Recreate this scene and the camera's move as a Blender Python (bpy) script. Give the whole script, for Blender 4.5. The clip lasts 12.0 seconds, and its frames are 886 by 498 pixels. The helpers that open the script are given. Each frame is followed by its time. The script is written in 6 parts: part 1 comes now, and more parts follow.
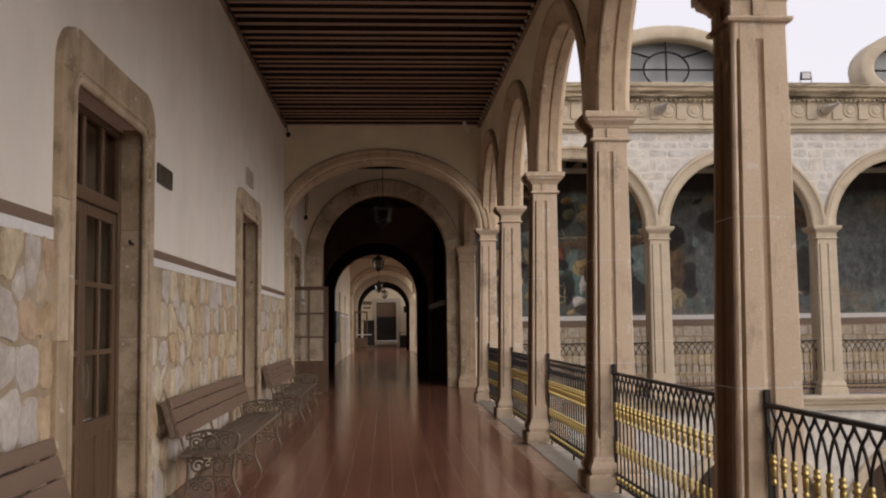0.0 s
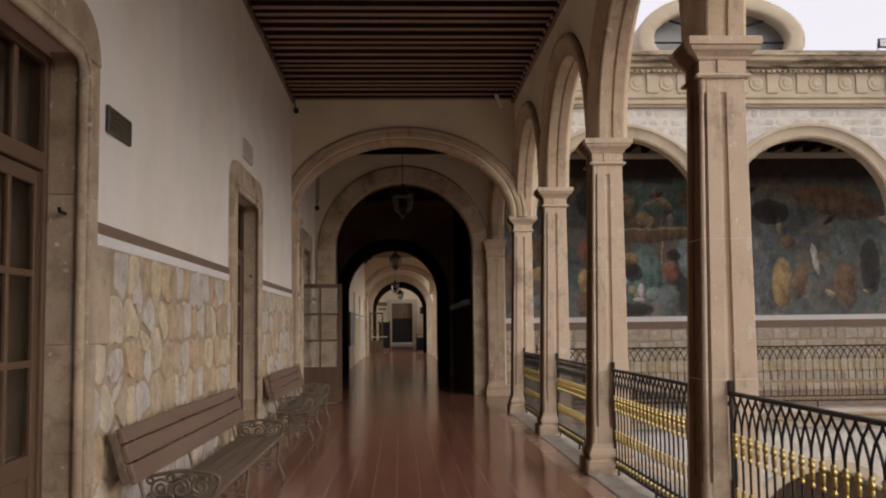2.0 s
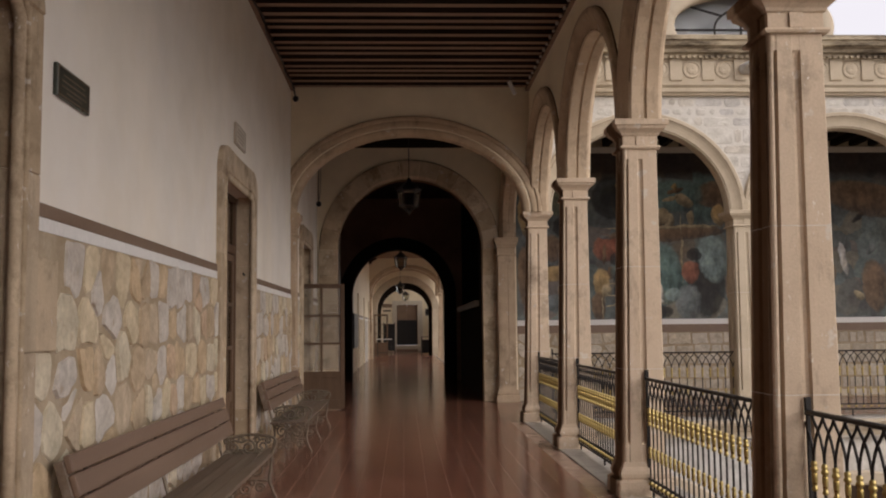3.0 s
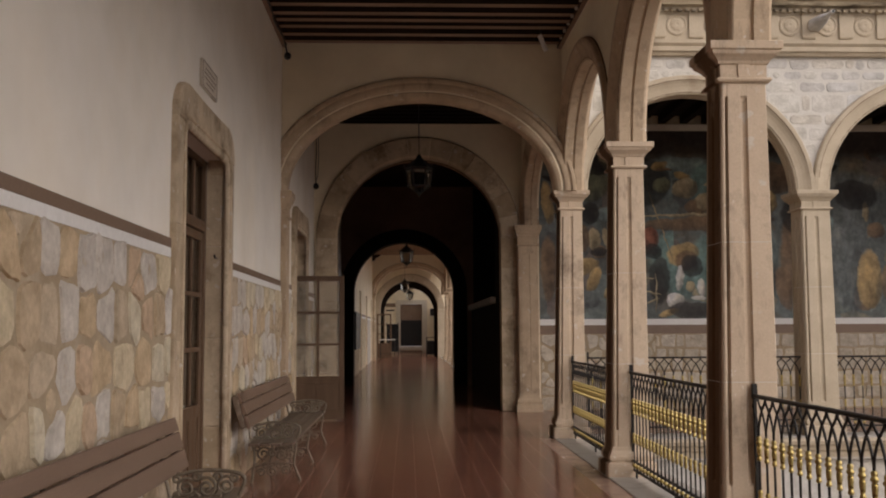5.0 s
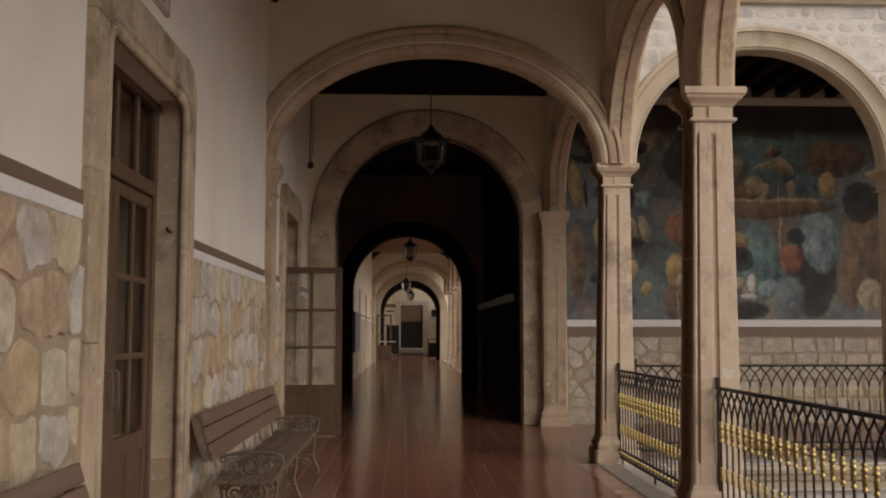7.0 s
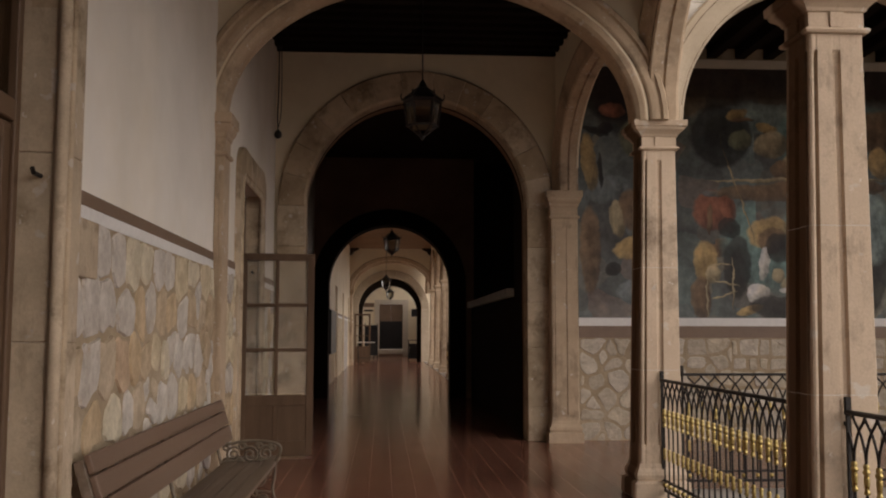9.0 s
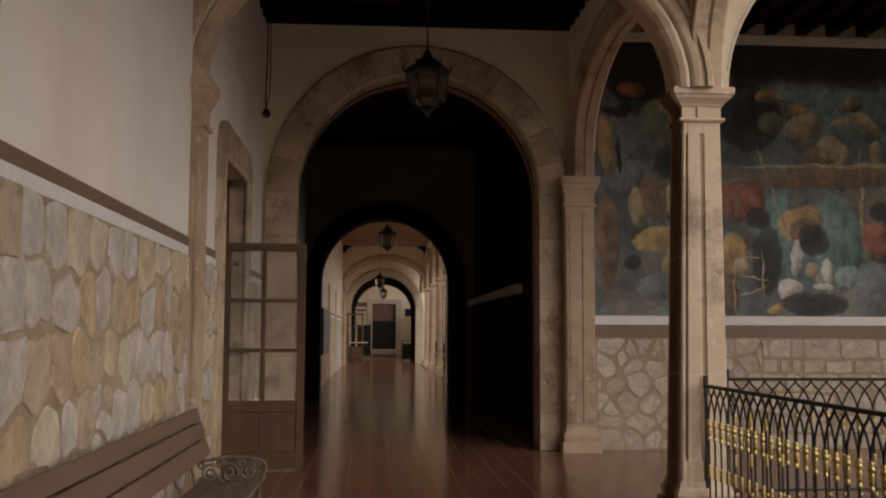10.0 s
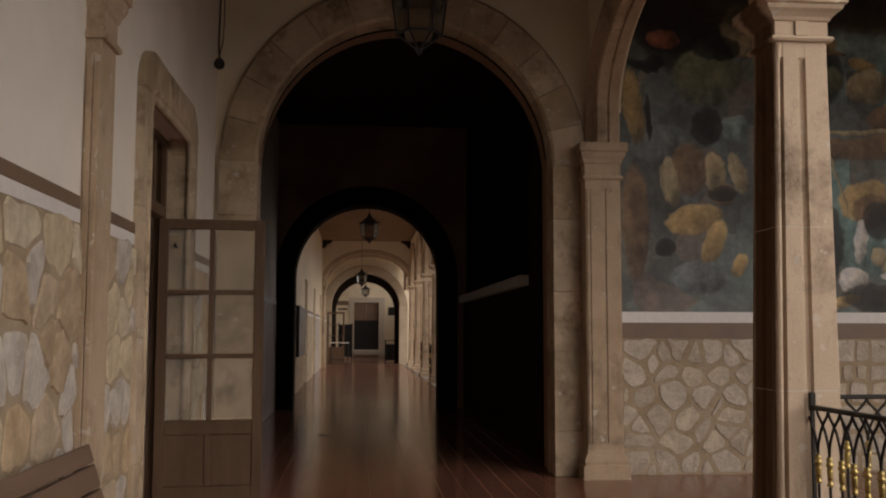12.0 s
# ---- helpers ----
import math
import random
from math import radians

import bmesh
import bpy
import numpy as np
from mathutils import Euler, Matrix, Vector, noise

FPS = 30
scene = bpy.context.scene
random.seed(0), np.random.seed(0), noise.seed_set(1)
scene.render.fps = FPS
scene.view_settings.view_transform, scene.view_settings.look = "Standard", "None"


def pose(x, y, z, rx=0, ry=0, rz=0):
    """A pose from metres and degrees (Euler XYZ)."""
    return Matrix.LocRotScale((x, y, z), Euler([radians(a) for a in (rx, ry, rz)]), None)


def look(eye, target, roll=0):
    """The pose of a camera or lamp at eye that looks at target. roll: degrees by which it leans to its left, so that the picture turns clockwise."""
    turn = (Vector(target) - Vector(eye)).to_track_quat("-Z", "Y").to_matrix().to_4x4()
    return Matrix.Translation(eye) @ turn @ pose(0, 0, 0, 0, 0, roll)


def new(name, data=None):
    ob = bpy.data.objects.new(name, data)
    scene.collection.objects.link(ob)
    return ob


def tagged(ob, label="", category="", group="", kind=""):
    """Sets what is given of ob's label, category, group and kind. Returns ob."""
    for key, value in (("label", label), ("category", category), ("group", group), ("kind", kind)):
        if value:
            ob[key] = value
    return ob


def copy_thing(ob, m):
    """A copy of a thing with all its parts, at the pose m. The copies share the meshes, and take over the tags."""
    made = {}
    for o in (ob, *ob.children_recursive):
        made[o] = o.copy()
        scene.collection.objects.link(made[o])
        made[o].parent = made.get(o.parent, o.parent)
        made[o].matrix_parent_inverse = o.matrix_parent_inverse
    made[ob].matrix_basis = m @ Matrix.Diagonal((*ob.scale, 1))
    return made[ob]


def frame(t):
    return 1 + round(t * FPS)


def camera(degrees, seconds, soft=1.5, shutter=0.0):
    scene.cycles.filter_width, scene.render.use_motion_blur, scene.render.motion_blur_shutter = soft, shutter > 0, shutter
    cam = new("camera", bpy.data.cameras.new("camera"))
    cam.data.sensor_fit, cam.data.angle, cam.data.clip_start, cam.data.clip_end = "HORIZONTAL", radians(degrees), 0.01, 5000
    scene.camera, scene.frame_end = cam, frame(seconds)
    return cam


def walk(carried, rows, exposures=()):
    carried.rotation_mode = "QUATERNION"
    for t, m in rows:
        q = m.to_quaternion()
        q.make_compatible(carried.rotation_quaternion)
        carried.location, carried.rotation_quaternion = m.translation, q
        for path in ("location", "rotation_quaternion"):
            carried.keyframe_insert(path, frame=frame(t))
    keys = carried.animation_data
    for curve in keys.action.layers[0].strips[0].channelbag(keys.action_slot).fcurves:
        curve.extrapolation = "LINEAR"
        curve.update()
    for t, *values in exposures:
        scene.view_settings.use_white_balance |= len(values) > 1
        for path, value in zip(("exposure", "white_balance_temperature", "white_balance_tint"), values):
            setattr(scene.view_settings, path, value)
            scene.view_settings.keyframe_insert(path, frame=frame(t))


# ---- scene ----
cam = camera(49.7, 12.0, soft=2.0)
PATH = [
    (0, (0.162, -0.108, 1.51), (0.283, 1.882, 1.669), -0.7),
    (0.5, (0.12, 0.466, 1.513), (0.231, 2.457, 1.672), -0.9),
    (1, (0.08, 1.061, 1.504), (0.187, 3.051, 1.663), -0.7),
    (1.5, (0.06, 1.651, 1.513), (0.159, 3.642, 1.673), -0.8),
    (2, (0.037, 2.214, 1.517), (0.129, 4.206, 1.68), -0.7),
    (2.5, (0.011, 2.76, 1.528), (0.098, 4.751, 1.692), -0.7),
    (3, (0.014, 3.291, 1.532), (0.096, 5.283, 1.699), -0.6),
    (5, (-0.087, 5.675, 1.506), (-0.011, 7.666, 1.675), -0.3),
    (5.5, (-0.145, 6.26, 1.503), (-0.07, 8.252, 1.673), -0.1),
    (6, (-0.186, 6.843, 1.495), (-0.11, 8.834, 1.666), -0.1),
    (6.5, (-0.21, 7.434, 1.501), (-0.133, 9.426, 1.672), -0.1),
    (7, (-0.235, 8.019, 1.497), (-0.156, 10.01, 1.67), -0.0),
    (9, (-0.322, 10.365, 1.488), (-0.197, 12.353, 1.662), 0.1),
    (9.5, (-0.352, 10.961, 1.483), (-0.22, 12.949, 1.657), 0.2),
    (10, (-0.403, 11.534, 1.469), (-0.261, 13.521, 1.644), 0.2),
    (10.5, (-0.396, 12.089, 1.469), (-0.248, 14.075, 1.644), 0.1),
    (11, (-0.391, 12.651, 1.479), (-0.238, 14.637, 1.654), 0.1),
    (11.5, (-0.357, 13.189, 1.479), (-0.193, 15.175, 1.654), 0.0),
    (12, (-0.356, 13.731, 1.477), (-0.178, 15.716, 1.651), 0.1),
]
EXPOSURES = [(0.0, -1.18, 7000, 15), (3.0, -1.17, 7050, 15), (6.0, -1.27, 7200, 15), (9.0, -1.33, 7350, 16), (12.0, -1.40, 7450, 16)]
walk(cam, [(t, look(eye, target, roll)) for t, eye, target, roll in PATH], EXPOSURES)

# ---- daylight: a bright overcast sky over two courtyards ----
world = bpy.data.worlds.new("overcast_sky")
scene.world = world
world.use_nodes = True
wn = world.node_tree
sky = wn.nodes.new("ShaderNodeTexSky")
sky.sky_type, sky.sun_disc = "NISHITA", False
sky.sun_elevation, sky.sun_rotation = radians(23), radians(127)
sky.air_density, sky.dust_density, sky.ozone_density = 1.0, 4.0, 1.0
soft_sky = wn.nodes.new("ShaderNodeHueSaturation")
soft_sky.inputs["Saturation"].default_value = 0.2
soft_sky.inputs["Value"].default_value = 3.6
wn.links.new(sky.outputs[0], soft_sky.inputs["Color"])
cloud = wn.nodes.new("ShaderNodeMix")
cloud.data_type = "RGBA"
cloud.inputs[0].default_value = 0.7
cloud.inputs[7].default_value = (16.0, 16.7, 19.2, 1.0)
wn.links.new(soft_sky.outputs[0], cloud.inputs[6])
wn.links.new(cloud.outputs[2], wn.nodes["Background"].inputs["Color"])
wn.nodes["Background"].inputs["Strength"].default_value = 0.135

sun = new("sun", bpy.data.lights.new("sun", "SUN"))
sun.data.energy, sun.data.angle, sun.data.color = 1.6, radians(40), (1.0, 0.97, 0.93)
sun.matrix_world = look((18, -18.5, 13.5), (0, 6, 0))


# ---- materials ----
def ramp(nt, fac, stops, constant=False):
    r = nt.nodes.new("ShaderNodeValToRGB")
    r.color_ramp.interpolation = "CONSTANT" if constant else "LINEAR"
    while len(r.color_ramp.elements) < len(stops):
        r.color_ramp.elements.new(0.5)
    for e, (p, c) in zip(r.color_ramp.elements, stops):
        e.position, e.color = p, (*c, 1)
    nt.links.new(fac, r.inputs["Fac"])
    return r.outputs["Color"]


def noise_tex(nt, scale, detail=4.0, rough=0.6, stretch=None, place=False):
    """place: laid over the whole place, so that neighbouring pieces differ; else over the object."""
    co = nt.nodes.new("ShaderNodeNewGeometry").outputs["Position"] if place else nt.nodes.new("ShaderNodeTexCoord").outputs["Object"]
    if stretch:
        m = nt.nodes.new("ShaderNodeMapping")
        m.inputs["Scale"].default_value = stretch
        nt.links.new(co, m.inputs["Vector"])
        co = m.outputs["Vector"]
    n = nt.nodes.new("ShaderNodeTexNoise")
    n.inputs["Scale"].default_value = scale
    n.inputs["Detail"].default_value = detail
    n.inputs["Roughness"].default_value = rough
    nt.links.new(co, n.inputs["Vector"])
    return n.outputs["Fac"]


def mix(nt, fac, a, b, mode="MIX"):
    m = nt.nodes.new("ShaderNodeMix")
    m.data_type, m.blend_type = "RGBA", mode
    for k, v in ((0, fac), (6, a), (7, b)):
        if isinstance(v, (int, float)):
            m.inputs[k].default_value = v
        elif isinstance(v, tuple):
            m.inputs[k].default_value = (*v, 1)
        else:
            nt.links.new(v, m.inputs[k])
    return m.outputs[2]


def piece_random(nt):
    """One number for each piece, whether it is an object or an island of a joined mesh."""
    a = nt.nodes.new("ShaderNodeObjectInfo").outputs["Random"]
    b = nt.nodes.new("ShaderNodeNewGeometry").outputs["Random Per Island"]
    add = nt.nodes.new("ShaderNodeMath")
    add.operation = "ADD"
    fract = nt.nodes.new("ShaderNodeMath")
    fract.operation = "FRACT"
    nt.links.new(a, add.inputs[0])
    nt.links.new(b, add.inputs[1])
    nt.links.new(add.outputs[0], fract.inputs[0])
    return fract.outputs[0]


def material(name, tones, scale=3.0, rough=0.8, metal=0.0, bump=0.2, grain=60.0, stain=None, stain_scale=0.8,
             stain_at=(0.52, 0.7), pieces=None, stretch=None, rough_spread=0.1, depth=0.01, sheen=0.5, chips=None, place=False, grime_shade=None):
    """tones: two colours mixed by a coarse noise; grain: a fine noise for tone and relief; stain: a third colour in large patches;
    pieces: colours of which each separate piece takes one."""
    m = bpy.data.materials.new(name)
    m.use_nodes = True
    nt = m.node_tree
    p = nt.nodes["Principled BSDF"]
    coarse = noise_tex(nt, scale, 5.0, 0.6, stretch, place)
    fine = noise_tex(nt, grain, 3.0, 0.6, stretch, place)
    col = ramp(nt, coarse, [(0.3, tones[0]), (0.7, tones[1])])
    if pieces:
        n = len(pieces)
        pc = ramp(nt, piece_random(nt), [(k / n, c) for k, c in enumerate(pieces)], True)
        col = mix(nt, 0.8, col, pc)
        col = mix(nt, 0.5, col, ramp(nt, coarse, [(0.32, (0.45, 0.43, 0.40)), (0.66, (1.05, 1.05, 1.05))]), "MULTIPLY")
    if stain:
        col = mix(nt, ramp(nt, noise_tex(nt, stain_scale, 6.0, 0.7, stretch, place), [(stain_at[0], (0, 0, 0)), (stain_at[1], (1, 1, 1))]), col, stain)
    if chips:
        col = mix(nt, ramp(nt, noise_tex(nt, 9.0, 3.0, 0.5, None, place), [(0.66, (0, 0, 0)), (0.71, (1, 1, 1))]), col, chips)
        speck = mix(nt, 1.0, ramp(nt, noise_tex(nt, 22.0, 4.0, 0.6, (1, 1, 0.6), place), [(0.645, (0, 0, 0)), (0.69, (0.9, 0.9, 0.9))]), ramp(nt, noise_tex(nt, 1.7, 2.0, 0.5, None, place), [(0.5, (0, 0, 0)), (0.6, (1, 1, 1))]), "MULTIPLY")
        col = mix(nt, speck, col, (0.74, 0.69, 0.62))
        col = mix(nt, ramp(nt, noise_tex(nt, 5.5, 6.0, 0.75, (1, 1, 0.35), place), [(0.55, (0, 0, 0)), (0.75, (0.7, 0.7, 0.7))]), col, stain)
    col = mix(nt, 0.35, col, ramp(nt, fine, [(0.3, (0.7, 0.7, 0.7)), (0.7, (1, 1, 1))]), "MULTIPLY")
    if grime_shade:
        # brown dirt plus the gallery side's shade, painted in with a ragged edge
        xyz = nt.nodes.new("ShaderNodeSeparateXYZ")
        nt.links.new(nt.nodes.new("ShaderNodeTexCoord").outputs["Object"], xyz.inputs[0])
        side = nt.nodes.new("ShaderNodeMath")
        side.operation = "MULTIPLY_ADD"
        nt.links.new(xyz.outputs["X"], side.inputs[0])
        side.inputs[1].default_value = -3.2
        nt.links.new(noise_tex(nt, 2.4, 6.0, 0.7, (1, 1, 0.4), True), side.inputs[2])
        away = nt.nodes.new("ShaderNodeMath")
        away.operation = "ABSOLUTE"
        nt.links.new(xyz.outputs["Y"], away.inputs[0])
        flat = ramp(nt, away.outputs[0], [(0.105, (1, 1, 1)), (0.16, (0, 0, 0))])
        dirt_shade_mask = mix(nt, 1.0, ramp(nt, side.outputs[0], [(0.8, (0, 0, 0)), (0.98, (1, 1, 1))]), flat, "MULTIPLY")
        col = mix(nt, dirt_shade_mask, col, mix(nt, 1.0, col, grime_shade, "MULTIPLY"))
    nt.links.new(col, p.inputs["Base Color"])
    r = ramp(nt, coarse, [(0.3, (max(rough - rough_spread, 0.03),) * 3), (0.7, (min(rough + rough_spread, 1.0),) * 3)])
    nt.links.new(r, p.inputs["Roughness"])
    p.inputs["Metallic"].default_value = metal
    p.inputs["Specular IOR Level"].default_value = sheen
    if bump:
        b = nt.nodes.new("ShaderNodeBump")
        b.inputs["Strength"].default_value, b.inputs["Distance"].default_value = bump, depth
        h = mix(nt, 0.5, coarse, fine)
        nt.links.new(h, b.inputs["Height"])
        nt.links.new(b.outputs[0], p.inputs["Normal"])
    return m


PLASTER = material("cream_plaster", ((0.86, 0.815, 0.75), (0.89, 0.85, 0.785)), 0.7, 0.85, sheen=0.2, bump=0.02, grain=1.3, stain=(0.83, 0.75, 0.63), stain_scale=0.4, stain_at=(0.42, 0.8))
CREAM = material("yellow_cream_plaster", ((0.89, 0.785, 0.60), (0.93, 0.845, 0.67)), 0.7, 0.85, sheen=0.2, bump=0.05, grain=1.3, stain=(0.72, 0.62, 0.46), stain_scale=0.6, stain_at=(0.42, 0.95))
# Brown and black that carry the shade of unlit places in their colour.
PASSAGE_SHADE = material("shaded_passage_brown", ((0.24, 0.15, 0.105), (0.42, 0.28, 0.20)), 0.8, 0.75, bump=0.2, grain=20, stain=(0.38, 0.30, 0.21), stain_scale=0.6, stain_at=(0.6, 0.75), sheen=0.1)
SHADE_BLACK = material("shade_black", ((0.014, 0.011, 0.009), (0.026, 0.020, 0.016)), 0.8, 0.9, bump=0.2, grain=20, sheen=0.05)
CANTERA = material("carved_stone", ((0.45, 0.34, 0.235), (0.62, 0.485, 0.35)), 2.2, 0.85, sheen=0.2, bump=0.45, grain=70, stain=(0.22, 0.165, 0.12), stain_scale=1.6, stain_at=(0.55, 0.75), place=True, chips=(0.62, 0.55, 0.47))
CANTERA_GREY = material("grey_carved_stone", ((0.47, 0.365, 0.245), (0.66, 0.525, 0.37)), 2.5, 0.85, sheen=0.2, bump=0.5, grain=60, stain=(0.26, 0.195, 0.13), stain_scale=2.6, stain_at=(0.52, 0.68), place=True, chips=(0.58, 0.52, 0.45),
                        pieces=((0.62, 0.50, 0.365), (0.55, 0.44, 0.315), (0.66, 0.545, 0.41), (0.58, 0.475, 0.355), (0.50, 0.39, 0.27)))
COLUMN_STONE = material("column_stone_with_side_shade", ((0.51, 0.395, 0.29), (0.66, 0.53, 0.40)), 1.6, 0.8, sheen=0.25, bump=0.3, grain=70, stain=(0.22, 0.165, 0.12), stain_scale=1.6, stain_at=(0.55, 0.75), place=True, chips=(0.62, 0.55, 0.47), grime_shade=(0.27, 0.20, 0.15))
LIME_MORTAR = material("white_lime_mortar", ((0.56, 0.53, 0.48), (0.66, 0.63, 0.58)), 3, 0.95, bump=0.4, grain=60)
FACADE = material("courtyard_stone", ((0.44, 0.365, 0.27), (0.56, 0.475, 0.365)), 2.0, 0.85, sheen=0.2, bump=0.4, grain=60, stain=(0.34, 0.26, 0.18), stain_scale=1.4, stain_at=(0.58, 0.78))
WEATHERED = material("weathered_cornice_stone", ((0.36, 0.29, 0.20), (0.58, 0.49, 0.36)), 2.5, 0.9, bump=0.5, grain=50, stain=(0.10, 0.075, 0.05), stain_scale=1.8, stain_at=(0.46, 0.62), stretch=(0.5, 1, 2.5))
MORTAR = material("pale_mortar", ((0.34, 0.265, 0.178), (0.48, 0.385, 0.27)), 4, 0.95, sheen=0.2, bump=0.9, grain=34, depth=0.022, stain=(0.50, 0.42, 0.32), stain_scale=1.3, stain_at=(0.5, 0.7), place=True)
RUBBLE = material("rubble_stone", ((0.50, 0.41, 0.30), (0.68, 0.60, 0.50)), 6, 0.85, sheen=0.2, bump=0.8, grain=24, depth=0.026, stain=(0.44, 0.345, 0.24), stain_scale=5.5, stain_at=(0.58, 0.74), place=True,
                  pieces=((0.68, 0.645, 0.60), (0.63, 0.47, 0.29), (0.64, 0.60, 0.55), (0.72, 0.61, 0.42), (0.56, 0.43, 0.285), (0.66, 0.62, 0.57), (0.74, 0.67, 0.51), (0.60, 0.485, 0.35), (0.68, 0.64, 0.59), (0.62, 0.445, 0.30)))
RUBBLE_GREY = material("grey_beige_block_stone", ((0.44, 0.385, 0.31), (0.56, 0.505, 0.43)), 6, 0.9, sheen=0.2, bump=0.6, grain=24, depth=0.02, stain=(0.36, 0.30, 0.22), stain_scale=5.0, stain_at=(0.58, 0.74), place=True,
                       pieces=((0.66, 0.60, 0.515), (0.58, 0.515, 0.425), (0.69, 0.63, 0.54), (0.56, 0.49, 0.395), (0.68, 0.60, 0.47)))
LIMEWASH = material("limewashed_rubble", ((0.62, 0.58, 0.52), (0.78, 0.75, 0.70)), 5, 0.9, bump=0.6, grain=40, depth=0.015,
                    pieces=((0.60, 0.57, 0.52), (0.545, 0.525, 0.50), (0.585, 0.54, 0.47), (0.56, 0.545, 0.53), (0.62, 0.595, 0.54)))
WHITE = material("white_paint", ((0.81, 0.80, 0.78), (0.85, 0.84, 0.82)), 2, 0.6, bump=0.02, grain=30)
BROWN = material("brown_band_paint", ((0.20, 0.13, 0.09), (0.25, 0.17, 0.12)), 3, 0.55, bump=0.1, grain=40)
BEAM_LIT = material("lit_beam_timber", ((0.25, 0.165, 0.118), (0.40, 0.275, 0.205)), 3, 0.6, sheen=0.2, bump=0.3, grain=30, stretch=(0.25, 2, 2))
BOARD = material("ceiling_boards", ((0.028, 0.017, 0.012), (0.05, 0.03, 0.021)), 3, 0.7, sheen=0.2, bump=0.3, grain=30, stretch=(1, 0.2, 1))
PALE_CEILING = material("brown_ceiling_boards", ((0.36, 0.25, 0.16), (0.48, 0.34, 0.23)), 3, 0.6, bump=0.2, grain=30, stretch=(0.2, 2, 2))
BENCH_WOOD = material("varnished_bench_plank", ((0.18, 0.116, 0.082), (0.25, 0.166, 0.12)), 2.5, 0.5, bump=0.25, grain=35, stretch=(6, 0.4, 6))
SEAT_WOOD = material("worn_bench_plank", ((0.14, 0.10, 0.072), (0.23, 0.17, 0.125)), 2.5, 0.45, bump=0.3, grain=35, stretch=(6, 0.35, 6), stain=(0.26, 0.21, 0.17), stain_scale=2.0)
DOOR_WOOD = material("brown_door_paint", ((0.11, 0.065, 0.038), (0.155, 0.094, 0.057)), 2.0, 0.5, sheen=0.3, bump=0.15, grain=40, stretch=(4, 4, 0.5))
IRON = material("black_iron", ((0.017, 0.015, 0.014), (0.032, 0.028, 0.026)), 8, 0.5, metal=0.3, sheen=0.35, bump=0.15, grain=80)
CAST_IRON = material("bronzed_cast_iron", ((0.15, 0.12, 0.088), (0.26, 0.212, 0.158)), 12, 0.45, metal=0.35, bump=0.3, grain=90)
GOLD = material("gilded_paint", ((0.36, 0.265, 0.09), (0.60, 0.47, 0.20)), 14, 0.32, metal=0.85, bump=0.2, grain=90)
TILE = material("polished_clay_tile", ((0.274, 0.122, 0.083), (0.370, 0.170, 0.117)), 1.2, 0.15, bump=0.02, grain=14, rough_spread=0.02, sheen=0.42,
                pieces=((0.326, 0.139, 0.092), (0.340, 0.148, 0.099), (0.318, 0.135, 0.090), (0.351, 0.155, 0.105), (0.329, 0.142, 0.095)), depth=0.004)
GROUT = material("tile_grout", ((0.44, 0.28, 0.21), (0.52, 0.345, 0.265)), 5, 0.2, bump=0.1, grain=60)
MARBLE = material("worn_grey_threshold_stone", ((0.40, 0.37, 0.33), (0.56, 0.52, 0.47)), 2, 0.35, bump=0.15, grain=30, stain=(0.28, 0.24, 0.20), stain_scale=2.0)
PAVING = material("courtyard_paving", ((0.29, 0.255, 0.21), (0.38, 0.34, 0.285)), 0.6, 0.9, bump=0.3, grain=12)
BLACK = material("black_enamel", ((0.012, 0.012, 0.014), (0.02, 0.02, 0.022)), 4, 0.4, bump=0.05)
GREY_METAL = material("grey_metal", ((0.32, 0.32, 0.33), (0.42, 0.42, 0.43)), 5, 0.45, metal=0.4, bump=0.1)
PLAQUE_GREEN = material("dark_green_plaque", ((0.035, 0.04, 0.03), (0.055, 0.06, 0.045)), 6, 0.35, metal=0.3, bump=0.1)
PAPER = material("cream_sign_board", ((0.60, 0.54, 0.45), (0.68, 0.62, 0.53)), 5, 0.6, bump=0.05)
GROOVE_DIRT_SHADE = material("groove_dirt_and_shade", ((0.10, 0.065, 0.04), (0.17, 0.115, 0.075)), 5, 0.95, bump=0.3, grain=50, sheen=0.1, place=True)
INK = material("sign_lettering", ((0.30, 0.25, 0.20), (0.38, 0.32, 0.26)), 5, 0.6, bump=0.0)


def glass(name, tint, rough):
    m = bpy.data.materials.new(name)
    m.use_nodes = True
    nt = m.node_tree
    p = nt.nodes["Principled BSDF"]
    p.inputs["Base Color"].default_value = (*tint, 1)
    p.inputs["Transmission Weight"].default_value = 1.0
    p.inputs["IOR"].default_value = 1.13
    nt.links.new(ramp(nt, noise_tex(nt, 3.0), [(0.3, (rough,) * 3), (0.7, (rough + 0.05,) * 3)]), p.inputs["Roughness"])
    return m


GLASS = glass("clear_pane", (0.9, 0.92, 0.92), 0.02)
LAMP_GLASS = glass("smoky_lantern_glass", (0.5, 0.5, 0.47), 0.2)
DOOR_GLASS = glass("brownish_door_pane", (0.52, 0.46, 0.39), 0.08)
DOOR_GLASS.node_tree.nodes["Principled BSDF"].inputs["Specular IOR Level"].default_value = 0.2
PALE_GLASS = glass("pale_pane", (0.80, 0.78, 0.74), 0.06)
PALE_GLASS.node_tree.nodes["Principled BSDF"].inputs["Transmission Weight"].default_value = 0.93
FROST = glass("rough_grey_pane", (0.72, 0.74, 0.74), 0.35)


